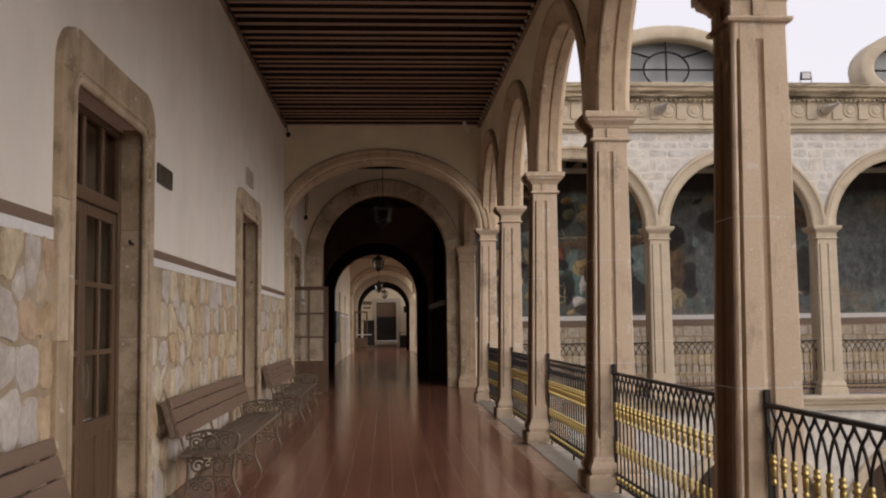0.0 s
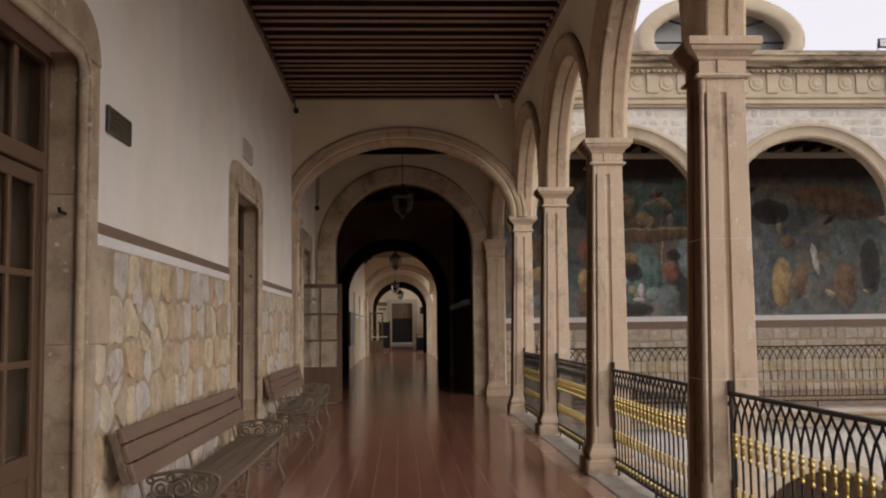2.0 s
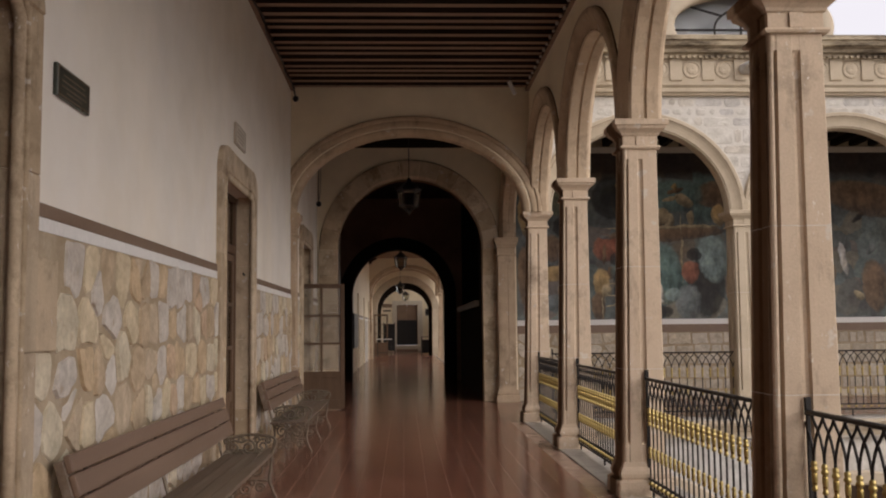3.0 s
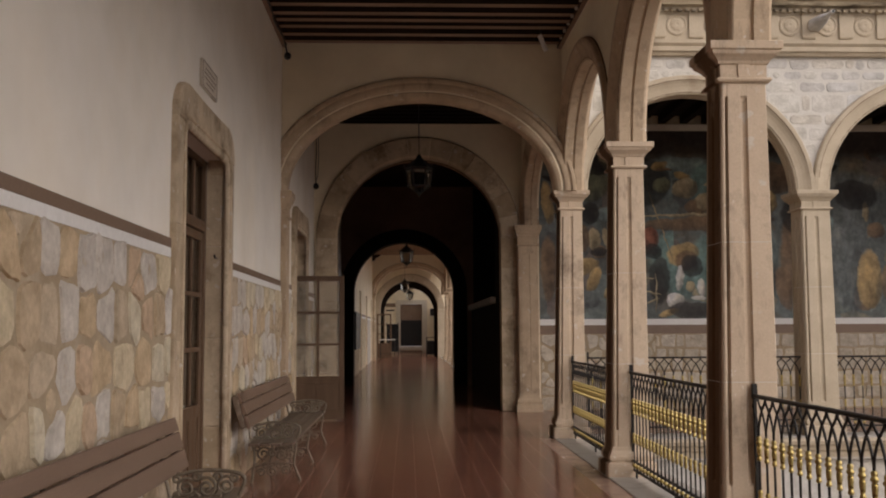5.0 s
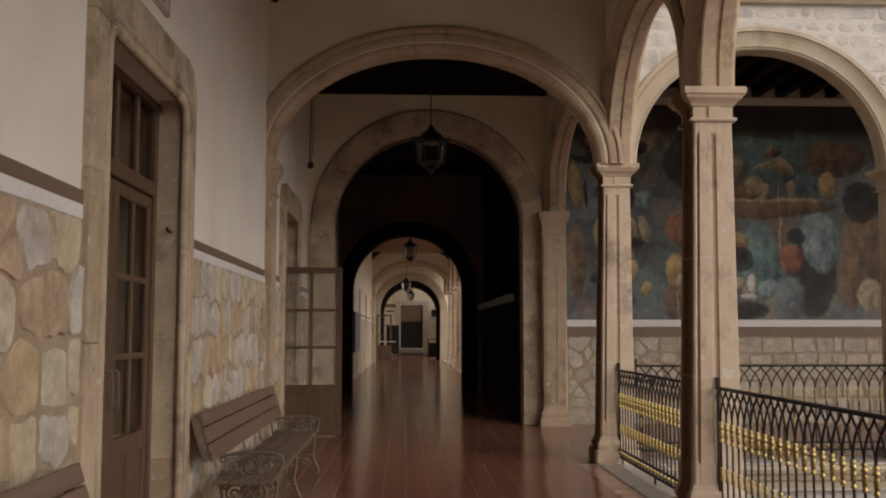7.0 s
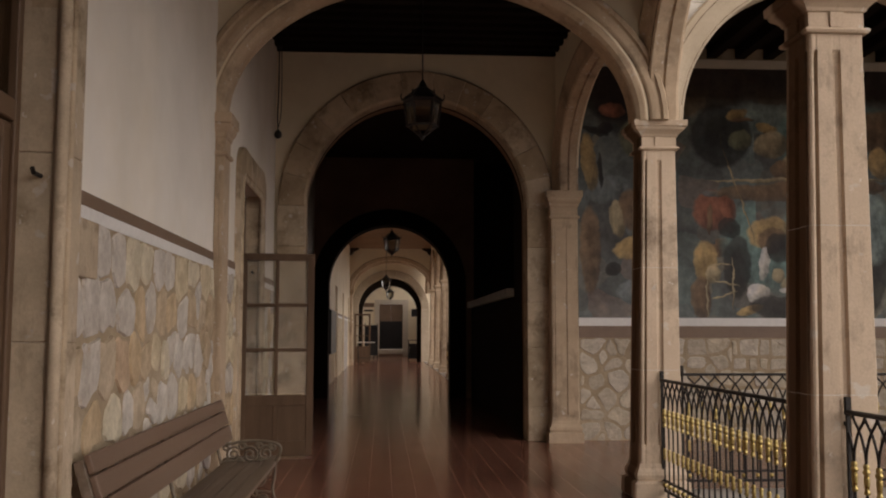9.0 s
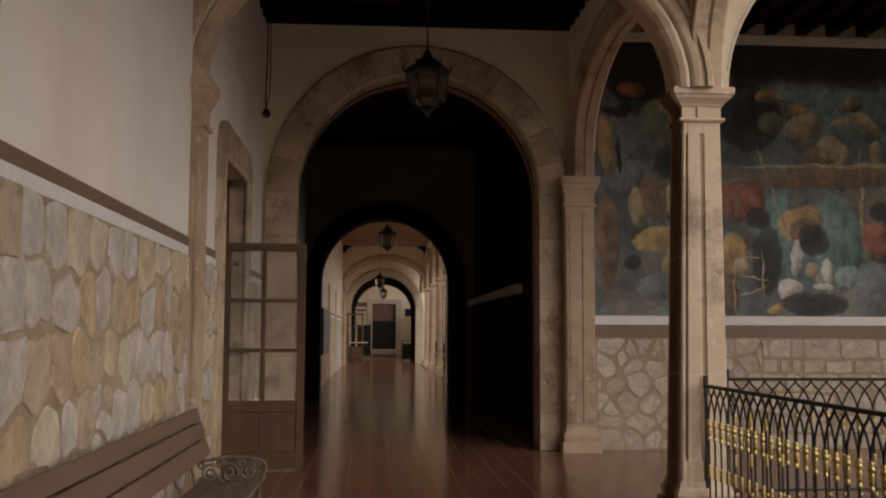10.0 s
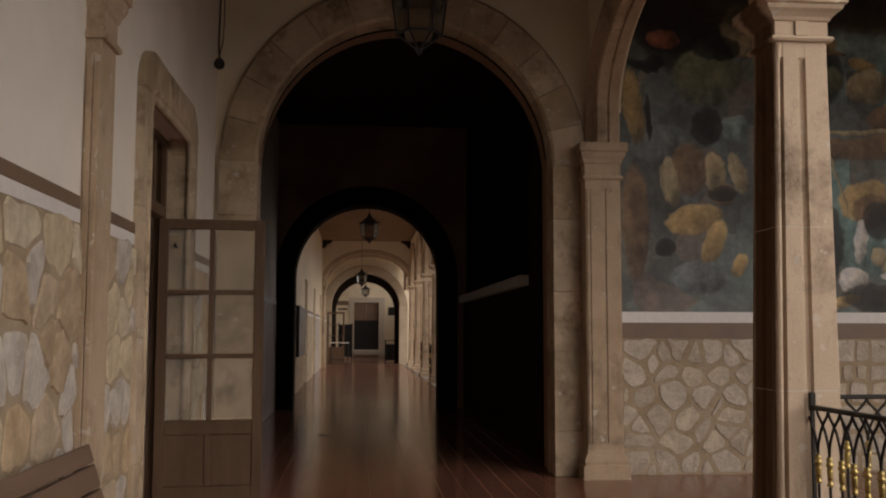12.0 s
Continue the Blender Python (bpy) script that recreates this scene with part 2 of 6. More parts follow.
PIGMENTS = {"ochre": (0.486, 0.339, 0.154), "dark": (0.025, 0.022, 0.021), "teal": (0.155, 0.261, 0.251), "red": (0.346, 0.128, 0.077),
            "white": (0.742, 0.717, 0.666), "brown": (0.210, 0.133, 0.078), "slate": (0.168, 0.195, 0.200), "sky": (0.256, 0.346, 0.346), "tan": (0.422, 0.346, 0.218), "moss": (0.175, 0.187, 0.120)}


def mural_paint(shapes):
    """Plain soft-edged painted shapes of (x, z, width, height, pigment, turn) over a mottled dark ground."""
    m = bpy.data.materials.new("faded_mural_paint")
    m.use_nodes = True
    nt = m.node_tree
    p = nt.nodes["Principled BSDF"]
    big = noise_tex(nt, 0.55, 3.0, 0.5)
    mid = noise_tex(nt, 3.0, 5.0, 0.65)
    fine = noise_tex(nt, 11.0, 4.0, 0.6)
    col = ramp(nt, big, [(0.30, (0.10, 0.10, 0.095)), (0.44, (0.155, 0.18, 0.178)), (0.55, (0.16, 0.195, 0.19)), (0.70, (0.205, 0.16, 0.115))])
    co = nt.nodes.new("ShaderNodeTexCoord").outputs["Object"]
    warp = nt.nodes.new("ShaderNodeTexNoise")
    warp.inputs["Scale"].default_value, warp.inputs["Detail"].default_value = 2.6, 3.0
    nt.links.new(co, warp.inputs["Vector"])
    bent = nt.nodes.new("ShaderNodeVectorMath")
    bent.operation = "MULTIPLY_ADD"
    bent.inputs[1].default_value = (0.12, 0.0, 0.12)
    nt.links.new(warp.outputs["Color"], bent.inputs[0])
    nt.links.new(co, bent.inputs[2])
    brush = nt.nodes.new("ShaderNodeTexNoise")
    brush.inputs["Scale"].default_value, brush.inputs["Detail"].default_value = 9.0, 4.0
    nt.links.new(co, brush.inputs["Vector"])
    bent2 = nt.nodes.new("ShaderNodeVectorMath")
    bent2.operation = "MULTIPLY_ADD"
    bent2.inputs[1].default_value = (0.07, 0.0, 0.07)
    nt.links.new(brush.outputs["Color"], bent2.inputs[0])
    nt.links.new(bent.outputs[0], bent2.inputs[2])
    vor = nt.nodes.new("ShaderNodeTexVoronoi")
    vor.inputs["Scale"].default_value = 2.3
    nt.links.new(bent2.outputs[0], vor.inputs["Vector"])
    sep = nt.nodes.new("ShaderNodeSeparateColor")
    nt.links.new(vor.outputs["Color"], sep.inputs[0])
    tones = [PIGMENTS[c] for c in ("dark", "slate", "teal", "brown", "sky", "dark", "ochre", "slate", "red", "dark")]
    col = mix(nt, 0.2, col, ramp(nt, sep.outputs[0], [(k / len(tones), c) for k, c in enumerate(tones)], True))
    folds = noise_tex(nt, 4.5, 3.0, 0.55, (1.5, 1.0, 0.7))
    for x, z, w, h, c, t in shapes:
        mp = nt.nodes.new("ShaderNodeMapping")
        mp.vector_type = "TEXTURE"
        mp.inputs["Location"].default_value = (x + 0.03, 0, z + 0.07)
        mp.inputs["Rotation"].default_value = (0, -t, 0)
        mp.inputs["Scale"].default_value = (w / 2, 1000.0, h / 2)
        nt.links.new(bent2.outputs[0], mp.inputs["Vector"])
        ln = nt.nodes.new("ShaderNodeVectorMath")
        ln.operation = "LENGTH"
        nt.links.new(mp.outputs[0], ln.inputs[0])
        turn_to = nt.nodes.new("ShaderNodeVectorMath")
        turn_to.operation = "DOT_PRODUCT"
        turn_to.inputs[1].default_value = (-0.28, 0.0, 0.36)
        nt.links.new(mp.outputs[0], turn_to.inputs[0])
        tone = nt.nodes.new("ShaderNodeMath")
        tone.operation = "MULTIPLY_ADD"
        nt.links.new(folds, tone.inputs[0])
        tone.inputs[1].default_value = 1.3
        nt.links.new(turn_to.outputs["Value"], tone.inputs[2])
        hue = PIGMENTS[c]
        body = ramp(nt, tone.outputs[0], [(0.25, tuple(0.42 * q for q in hue)), (0.62, hue), (0.95, tuple(min(1.4 * q, 0.8) for q in hue))])
        col = mix(nt, ramp(nt, ln.outputs["Value"], [(0.4, (0.94, 0.94, 0.94)), (0.86, (0.78, 0.78, 0.78)), (1.05, (0, 0, 0))]), col, body)
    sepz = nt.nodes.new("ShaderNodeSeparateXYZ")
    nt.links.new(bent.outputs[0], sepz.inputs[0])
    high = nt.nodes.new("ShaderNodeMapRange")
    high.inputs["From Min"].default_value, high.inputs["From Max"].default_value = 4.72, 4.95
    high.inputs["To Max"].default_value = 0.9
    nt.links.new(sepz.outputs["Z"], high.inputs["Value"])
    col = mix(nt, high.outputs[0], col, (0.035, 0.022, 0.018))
    col = mix(nt, 0.8, col, ramp(nt, mid, [(0.32, (0.55, 0.54, 0.52)), (0.52, (1.0, 1.0, 1.0)), (0.72, (1.35, 1.28, 1.15))]), "MULTIPLY")
    col = mix(nt, 0.5, col, ramp(nt, fine, [(0.35, (0.6, 0.6, 0.6)), (0.65, (1.2, 1.2, 1.2))]), "MULTIPLY")
    nt.links.new(col, p.inputs["Base Color"])
    p.inputs["Roughness"].default_value = 0.5
    p.inputs["Specular IOR Level"].default_value = 0.32
    return m


FIELDS = ((5.6, 2.8, 2.2, 1.6, "teal", 0.0), (5.4, 4.4, 2.6, 1.0, "sky", 0.0), (8.2, 3.9, 3.0, 1.3, "slate", 0.1), (10.2, 4.3, 2.2, 0.8, "brown", -0.2), (3.3, 4.7, 1.2, 0.9, "dark", 0.0), (6.6, 2.5, 0.9, 1.6, "dark", 0.0), (12.4, 3.4, 2.6, 2.4, "slate", 0.0))
SEATED = ((3.48, 4.28, 0.83, 0.67, "moss", 0.0), (3.79, 3.72, 0.36, 0.28, "sky", 0.0), (2.95, 3.53, 0.72, 0.44, "slate", 0.0), (3.06, 4.96, 1.11, 0.91, "dark", 0.0), (3.90, 4.81, 0.53, 0.67, "tan", 0.0),
          (3.60, 4.60, 0.58, 0.30, "dark", 0.1), (3.00, 4.70, 0.42, 0.25, "red", 0.0), (2.66, 3.92, 0.25, 0.89, "ochre", 0.1), (2.82, 3.81, 0.08, 0.55, "dark", 0.0),
          (3.47, 3.74, 0.40, 0.46, "dark", 0.0), (2.66, 2.68, 0.33, 1.33, "brown", 0.0), (3.06, 3.13, 0.28, 0.55, "tan", 0.1), (3.29, 3.13, 0.30, 0.61, "slate", 0.0),
          (3.54, 3.22, 0.25, 0.42, "tan", 0.0), (3.80, 3.23, 0.22, 0.50, "tan", 0.3), (3.63, 3.00, 0.36, 0.19, "dark", 0.0), (3.31, 2.72, 0.69, 0.33, "ochre", 0.2),
          (3.26, 3.26, 0.44, 0.64, "brown", 0.0), (3.52, 3.24, 0.16, 0.44, "tan", 0.0), (3.05, 3.12, 0.18, 0.60, "tan", 0.15), (3.52, 2.47, 0.26, 0.55, "ochre", -0.4), (3.81, 2.23, 0.17, 0.30, "ochre", -0.3), (3.35, 2.08, 0.67, 0.39, "slate", 0.0))
BOATING = ((5.32, 4.60, 2.46, 0.46, "sky", 0.0), (6.00, 4.39, 1.23, 0.77, "teal", 0.0), (4.58, 4.35, 0.99, 0.99, "dark", 0.0), (4.82, 4.66, 0.35, 0.19, "ochre", 0.2), (4.89, 4.57, 0.40, 0.07, "brown", 0.0),
    (5.24, 4.46, 0.35, 0.15, "ochre", -0.2), (5.31, 4.22, 0.53, 0.42, "tan", 0.0), (4.85, 4.28, 0.38, 0.31, "moss", 0.0), (5.97, 4.49, 0.42, 0.12, "brown", 0.3), (5.95, 4.59, 0.12, 0.16, "ochre", 0.0),
    (6.16, 4.28, 0.48, 0.28, "tan", -0.5), (5.85, 4.31, 0.38, 0.09, "tan", 0.3), (5.53, 3.85, 0.54, 0.31, "brown", 0.0), (5.67, 3.95, 0.34, 0.37, "tan", 0.0), (6.28, 3.90, 0.17, 0.35, "tan", 0.0),
    (5.52, 3.52, 2.31, 0.28, "brown", 0.0), (5.60, 3.69, 2.54, 0.06, "tan", 0.0))
COOKING = ((5.72, 2.69, 0.72, 1.37, "teal", 0.0), (5.24, 2.94, 0.68, 0.47, "ochre", 0.3), (5.30, 2.83, 0.47, 0.38, "brown", 0.3), (5.40, 2.72, 0.46, 0.46, "dark", 0.0), (5.17, 2.50, 0.16, 0.52, "white", -0.1),
    (5.58, 2.32, 0.17, 0.36, "white", 0.1), (5.37, 2.32, 0.20, 0.23, "tan", 0.0), (5.07, 2.07, 0.34, 0.30, "white", 0.0), (5.52, 2.12, 0.32, 0.09, "white", 0.0), (4.95, 1.83, 0.45, 0.14, "ochre", 0.3),
    (5.86, 2.25, 0.38, 0.31, "sky", 0.0), (5.40, 1.88, 0.99, 0.35, "dark", 0.0), (4.70, 3.87, 0.03, 1.22, "tan", 0.3), (4.90, 3.27, 0.03, 1.06, "tan", 0.3), (6.06, 3.37, 0.03, 1.31, "tan", 0.0))
CHAIR = ((4.77, 2.46, 0.41, 0.98, "dark", 0.0), (4.45, 3.26, 0.64, 0.61, "red", 0.0), (4.65, 3.29, 0.27, 0.45, "red", 0.4), (4.39, 3.13, 0.08, 0.46, "brown", 0.0), (4.67, 3.01, 0.38, 0.30, "dark", 0.0),
    (4.47, 3.50, 0.42, 0.10, "slate", 0.0), (4.32, 2.52, 0.39, 0.68, "ochre", 0.0), (4.43, 2.34, 0.23, 0.30, "tan", 0.0), (4.24, 2.01, 0.33, 0.67, "brown", 0.0), (4.71, 2.20, 0.03, 0.82, "tan", 0.0),
    (4.55, 2.49, 0.33, 0.03, "tan", 0.0), (4.58, 2.05, 0.39, 0.03, "tan", 0.3), (4.62, 2.21, 0.40, 0.03, "tan", -0.2), (4.33, 2.01, 0.03, 0.60, "tan", 0.0))
SAILING = ((6.25, 4.34, 2.02, 1.25, "teal", 0.0), (6.98, 4.40, 1.26, 0.68, "brown", 0.0), (5.62, 3.90, 0.33, 0.40, "tan", 0.0), (5.83, 3.84, 0.23, 0.38, "tan", 0.0), (6.02, 4.51, 0.33, 0.12, "brown", -0.3),
    (6.16, 4.29, 0.50, 0.27, "tan", -0.4), (6.31, 3.91, 0.15, 0.36, "tan", 0.0), (6.92, 3.97, 0.35, 0.50, "ochre", 0.2), (6.19, 3.61, 1.82, 0.29, "brown", 0.0), (6.19, 3.72, 1.90, 0.06, "tan", 0.0))
MARKET = ((5.79, 2.82, 0.76, 1.52, "teal", 0.0), (6.75, 3.02, 0.69, 1.11, "sky", 0.2), (5.68, 2.20, 0.59, 0.32, "tan", 0.0), (6.08, 3.01, 0.04, 1.14, "tan", 0.0), (5.46, 3.00, 0.28, 0.38, "dark", 0.0),
    (6.26, 2.73, 0.44, 0.51, "red", 0.0), (6.34, 3.12, 0.35, 0.29, "dark", 0.0), (6.20, 2.07, 0.59, 0.86, "slate", 0.0), (7.46, 2.93, 0.73, 1.92, "brown", 0.0), (7.49, 3.69, 0.72, 0.74, "dark", 0.0),
    (7.58, 2.13, 0.48, 0.58, "tan", 0.0))
STALLS = ((8.46, 2.89, 0.84, 2.42, "slate", 0.0), (8.10, 3.53, 0.20, 0.33, "sky", 0.0), (8.84, 2.46, 0.53, 1.21, "ochre", 0.0), (8.82, 3.76, 0.13, 0.44, "tan", 0.0), (8.61, 4.09, 0.93, 0.62, "dark", 0.0))
EAST = ((9.62, 3.0, 0.17, 0.8, "white", 0.2), (9.25, 2.5, 0.36, 0.9, "brown", -0.2), (8.75, 2.1, 0.5, 0.5, "brown", 0.3), (8.3, 3.35, 0.24, 0.26, "white", 0.0), (7.9, 2.6, 0.7, 1.0, "dark", 0.0), (9.0, 3.4, 0.4, 0.34, "brown", 0.0), (10.3, 2.4, 0.6, 1.2, "brown", 0.1), (10.9, 2.8, 0.5, 1.4, "dark", 0.0), (7.2, 2.3, 0.4, 0.9, "brown", 0.15))
prng = random.Random(5)
SPECKS = [(prng.uniform(2.7, 13.0), prng.uniform(1.9, 5.1), prng.uniform(0.1, 0.42), prng.uniform(0.08, 0.3), prng.choice(("dark", "dark", "brown", "slate", "slate", "ochre", "tan")), prng.uniform(-0.8, 0.8)) for _ in range(36)]


# ---- builders ----
def mesh_ob(name, bm, mat, parent=None, label="", smooth=False):
    bmesh.ops.recalc_face_normals(bm, faces=bm.faces)
    me = bpy.data.meshes.new(name)
    bm.to_mesh(me)
    bm.free()
    me.materials.append(mat)
    if smooth:
        me.polygons.foreach_set("use_smooth", [True] * len(me.polygons))
    ob = new(name, me)
    ob.parent = parent
    return tagged(ob, label)


def part(name, bm, mat, parent, label="", smooth=False):
    return mesh_ob(name, bm, mat, parent, label, smooth)


def share(ob, m, parent):
    """Another piece on the same mesh."""
    o = ob.copy()
    scene.collection.objects.link(o)
    o.parent = parent
    o.matrix_basis = m
    return o


def thing(name, place, label, category, group="", kind=""):
    e = new(name)
    e.empty_display_size = 0.2
    e.location = place
    return tagged(e, label, category, group, kind)


def box(bm, x0, x1, y0, y1, z0, z1):
    v = [bm.verts.new((x, y, z)) for x in (x0, x1) for y in (y0, y1) for z in (z0, z1)]
    for a, b, c, d in ((0, 1, 3, 2), (4, 6, 7, 5), (0, 4, 5, 1), (2, 3, 7, 6), (0, 2, 6, 4), (1, 5, 7, 3)):
        bm.faces.new((v[a], v[b], v[c], v[d]))
    return v


def rbox(bm, x0, x1, y0, y1, z0, z1, r=0.01, seg=2):
    """A box with rounded edges."""
    v = box(bm, x0, x1, y0, y1, z0, z1)
    edges = list({e for w in v for e in w.link_edges})
    bmesh.ops.bevel(bm, geom=edges, offset=r, segments=seg, affect="EDGES", profile=0.5)


def loft(bm, loops, caps=True):
    """Joins closed loops of points, each with the same count."""
    rows = [[bm.verts.new(p) for p in lp] for lp in loops]
    n = len(rows[0])
    for a, b in zip(rows, rows[1:]):
        for k in range(n):
            bm.faces.new((a[k], a[(k + 1) % n], b[(k + 1) % n], b[k]))
    if caps:
        bm.faces.new(rows[0][::-1])
        bm.faces.new(rows[-1])


def lathe(bm, profile, n=12, at=(0, 0, 0)):
    loft(bm, [[(at[0] + r * math.cos(6.28319 * k / n), at[1] + r * math.sin(6.28319 * k / n), at[2] + z) for k in range(n)] for r, z in profile])


def tube(bm, pts, r, n=6):
    pts = [Vector(p) for p in pts]
    loops, side = [], None
    for k, p in enumerate(pts):
        d = (pts[min(k + 1, len(pts) - 1)] - pts[max(k - 1, 0)]).normalized()
        if side is None:
            side = d.orthogonal().normalized()
        side = (side - d * side.dot(d)).normalized()
        up = d.cross(side)
        rr = r[k] if isinstance(r, (list, tuple)) else r
        loops.append([p + (side * math.cos(6.28319 * j / n) + up * math.sin(6.28319 * j / n)) * rr for j in range(n)])
    loft(bm, loops)


def smooth_line(pts, steps=6):
    """A Catmull-Rom line through the points."""
    P = [Vector(p) for p in pts]
    P = [2 * P[0] - P[1]] + P + [2 * P[-1] - P[-2]]
    out = []
    for k in range(1, len(P) - 2):
        for j in range(steps):
            t = j / steps
            a, b, c, d = P[k - 1:k + 3]
            out.append(0.5 * (2 * b + (c - a) * t + (2 * a - 5 * b + 4 * c - d) * t * t + (3 * b - a - 3 * c + d) * t ** 3))
    return out + [P[-2]]


def along_y(u, v, z):
    return (v, u, z)


def along_x(u, v, z):
    return (u, v, z)


def arch_ring(bm, to, c, a, b, zs, profile, n=28, start=0.0, end=math.pi):
    """Sweeps a closed profile of (outward, across) along the arch of half span a and rise b, sprung at zs."""
    loops = []
    for k in range(n + 1):
        w = start + (end - start) * k / n
        loops.append([to(c + (a + r) * math.cos(w), v, zs + (b + r) * math.sin(w)) for r, v in profile])
    loft(bm, loops)


def arch_fill(bm, to, c, a, b, zs, u0, u1, v0, v1, top, n=28):
    """The wall over an arch: from u0 to u1, through v0 to v1, up to top."""
    us = [u0] + [c + a * math.cos(math.pi * (1 - k / n)) for k in range(n + 1)] + [u1]
    zz = [zs] + [zs + b * math.sin(math.pi * k / n) for k in range(n + 1)] + [zs]
    q = [[bm.verts.new(to(u, v, z)) for u, z in zip(us, zz)] for v in (v0, v1)]
    t = [[bm.verts.new(to(u, v, top)) for u in us] for v in (v0, v1)]
    m = len(us)
    for k in range(m - 1):
        bm.faces.new((q[0][k], q[0][k + 1], t[0][k + 1], t[0][k]))
        bm.faces.new((q[1][k + 1], q[1][k], t[1][k], t[1][k + 1]))
        bm.faces.new((q[0][k + 1], q[0][k], q[1][k], q[1][k + 1]))
        bm.faces.new((t[0][k], t[0][k + 1], t[1][k + 1], t[1][k]))
    for k in (0, m - 1):
        bm.faces.new((q[0][k], q[1][k], t[1][k], t[0][k]))


def extrude_outline(bm, to, outline, v0, v1):
    """A slab with a flat outline of (u, z)."""
    loft(bm, [[to(u, v0, z) for u, z in outline], [to(u, v1, z) for u, z in outline]])


def structure(name, bm, mat, label, category):
    return tagged(mesh_ob(name, bm, mat), label, category, kind="structure")


# ---- the plan ----
WALL = -1.83          # face of the gallery's wall
AXIS = 2.258         # line of the arcade
BAY = 3.5
ROWS_Y = [19.2 - BAY * k for k in range(10)]     # columns, from the corner backwards
NORTH_Y = 19.2        # line of the north arcade
END = 23.665           # end wall and painted wall
CEIL = 5.535
CEIL_CORNER = 5.43
SPRING = 3.45
DOORS = [(5.72, 8.06), (12.75, 15.06), (20.15, 22.3)]
LINTEL = 3.12         # height of the door openings
# Unseen rear end, set far back to bring more light in.
BACK = -16.0


# floor slabs
bm = bmesh.new()
box(bm, WALL - 3.5, 1.955, BACK, 24.4, -0.3, -0.0004)
box(bm, 1.955, 22.0, 19.46, 24.4, -0.3, -0.0004)
floor = structure("floor", bm, GROUT, "polished red clay tile floor with pale joints", "floor")
bm = bmesh.new()
box(bm, WALL - 3.5, 4.0, 24.4, 80, -0.3, -0.0004)
floor_far = structure("floor_far", bm, GROUT, "polished red clay tile floor of the passage and the second gallery", "floor")
bm = bmesh.new()
rbox(bm, 1.955, 2.62, BACK, 18.88, -0.3, 0.012, 0.01)
structure("threshold_west", bm, MARBLE, "worn grey stone strip under the arcade columns", "threshold")
bm = bmesh.new()
rbox(bm, 1.955, 22.0, 18.88, 19.46, -0.3, 0.012, 0.01)
structure("threshold_north", bm, MARBLE, "worn grey stone strip under the north arcade", "threshold")


def walls_with_gaps(bm, to, v0, v1, z0, z1, u0, u1, gaps):
    """A straight wall with rectangular gaps of (u, u, bottom, top)."""
    u = u0
    for a, b, lo, hi in sorted(gaps):
        box_to(bm, to, u, a, v0, v1, z0, z1)
        if lo > z0:
            box_to(bm, to, a, b, v0, v1, z0, lo)
        if hi < z1:
            box_to(bm, to, a, b, v0, v1, hi, z1)
        u = b
    box_to(bm, to, u, u1, v0, v1, z0, z1)


def box_to(bm, to, u0, u1, v0, v1, z0, z1):
    p, q = to(u0, v0, z0), to(u1, v1, z1)
    box(bm, min(p[0], q[0]), max(p[0], q[0]), min(p[1], q[1]), max(p[1], q[1]), z0, z1)


# west wall with its three doorways
bm = bmesh.new()
walls_with_gaps(bm, along_y, WALL - 0.6, WALL, 0.0, 6.0, BACK, END, [(a + 0.24, b - 0.24, 0.0, LINTEL) for a, b in DOORS])
wall_west = structure("wall_west", bm, PLASTER, "cream plastered gallery wall above a rubble dado", "wall")

# rooms added behind the doors, brown so that the panes look dark
bm = bmesh.new()
box(bm, WALL - 3.6, WALL - 3.4, BACK, END, 0, 4)
box(bm, WALL - 3.4, WALL - 0.6, BACK, END, 3.9, 4.0)
structure("wall_rooms", bm, BROWN, "plain brown wall added behind the doors to darken the panes", "wall")

# end wall with the large arch, and the painted wall east of it
ARCH_C, ARCH_R, ARCH_Z = 0.15, 1.56, 3.235
bm = bmesh.new()
arch_fill(bm, along_x, ARCH_C, ARCH_R, ARCH_R, ARCH_Z, -2.4, 2.42, END, END + 0.31, 6.0, 32)
box(bm, -2.4, ARCH_C - ARCH_R, END, END + 0.31, 0, ARCH_Z)
box(bm, ARCH_C + ARCH_R, 2.42, END, END + 0.31, 0, ARCH_Z)
structure("wall_end", bm, CREAM, "cream plastered end wall pierced by a round arch", "wall")
# Black ring paints the unlit underside of the arch.
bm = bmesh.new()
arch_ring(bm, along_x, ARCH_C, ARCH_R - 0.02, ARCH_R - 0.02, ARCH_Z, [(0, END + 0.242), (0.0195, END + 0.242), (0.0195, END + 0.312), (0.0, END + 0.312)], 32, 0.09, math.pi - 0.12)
structure("arch_soffit", bm, SHADE_BLACK, "underside of the passage arch, black for its shade", "arch lining")
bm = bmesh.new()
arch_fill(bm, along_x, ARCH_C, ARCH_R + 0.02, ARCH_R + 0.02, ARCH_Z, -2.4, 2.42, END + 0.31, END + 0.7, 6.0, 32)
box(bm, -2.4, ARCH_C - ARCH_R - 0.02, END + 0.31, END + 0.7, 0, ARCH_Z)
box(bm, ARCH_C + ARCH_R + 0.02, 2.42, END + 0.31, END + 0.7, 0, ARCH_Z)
structure("wall_end_inner", bm, PASSAGE_SHADE, "inner side of the end wall, darkened for its shade", "wall")
bm = bmesh.new()
box(bm, 2.42, 22.0, END, END + 0.7, 0, 6.0)
wall_north = structure("wall_north", bm, MORTAR, "gallery back wall with rubble dado under a mural", "wall")

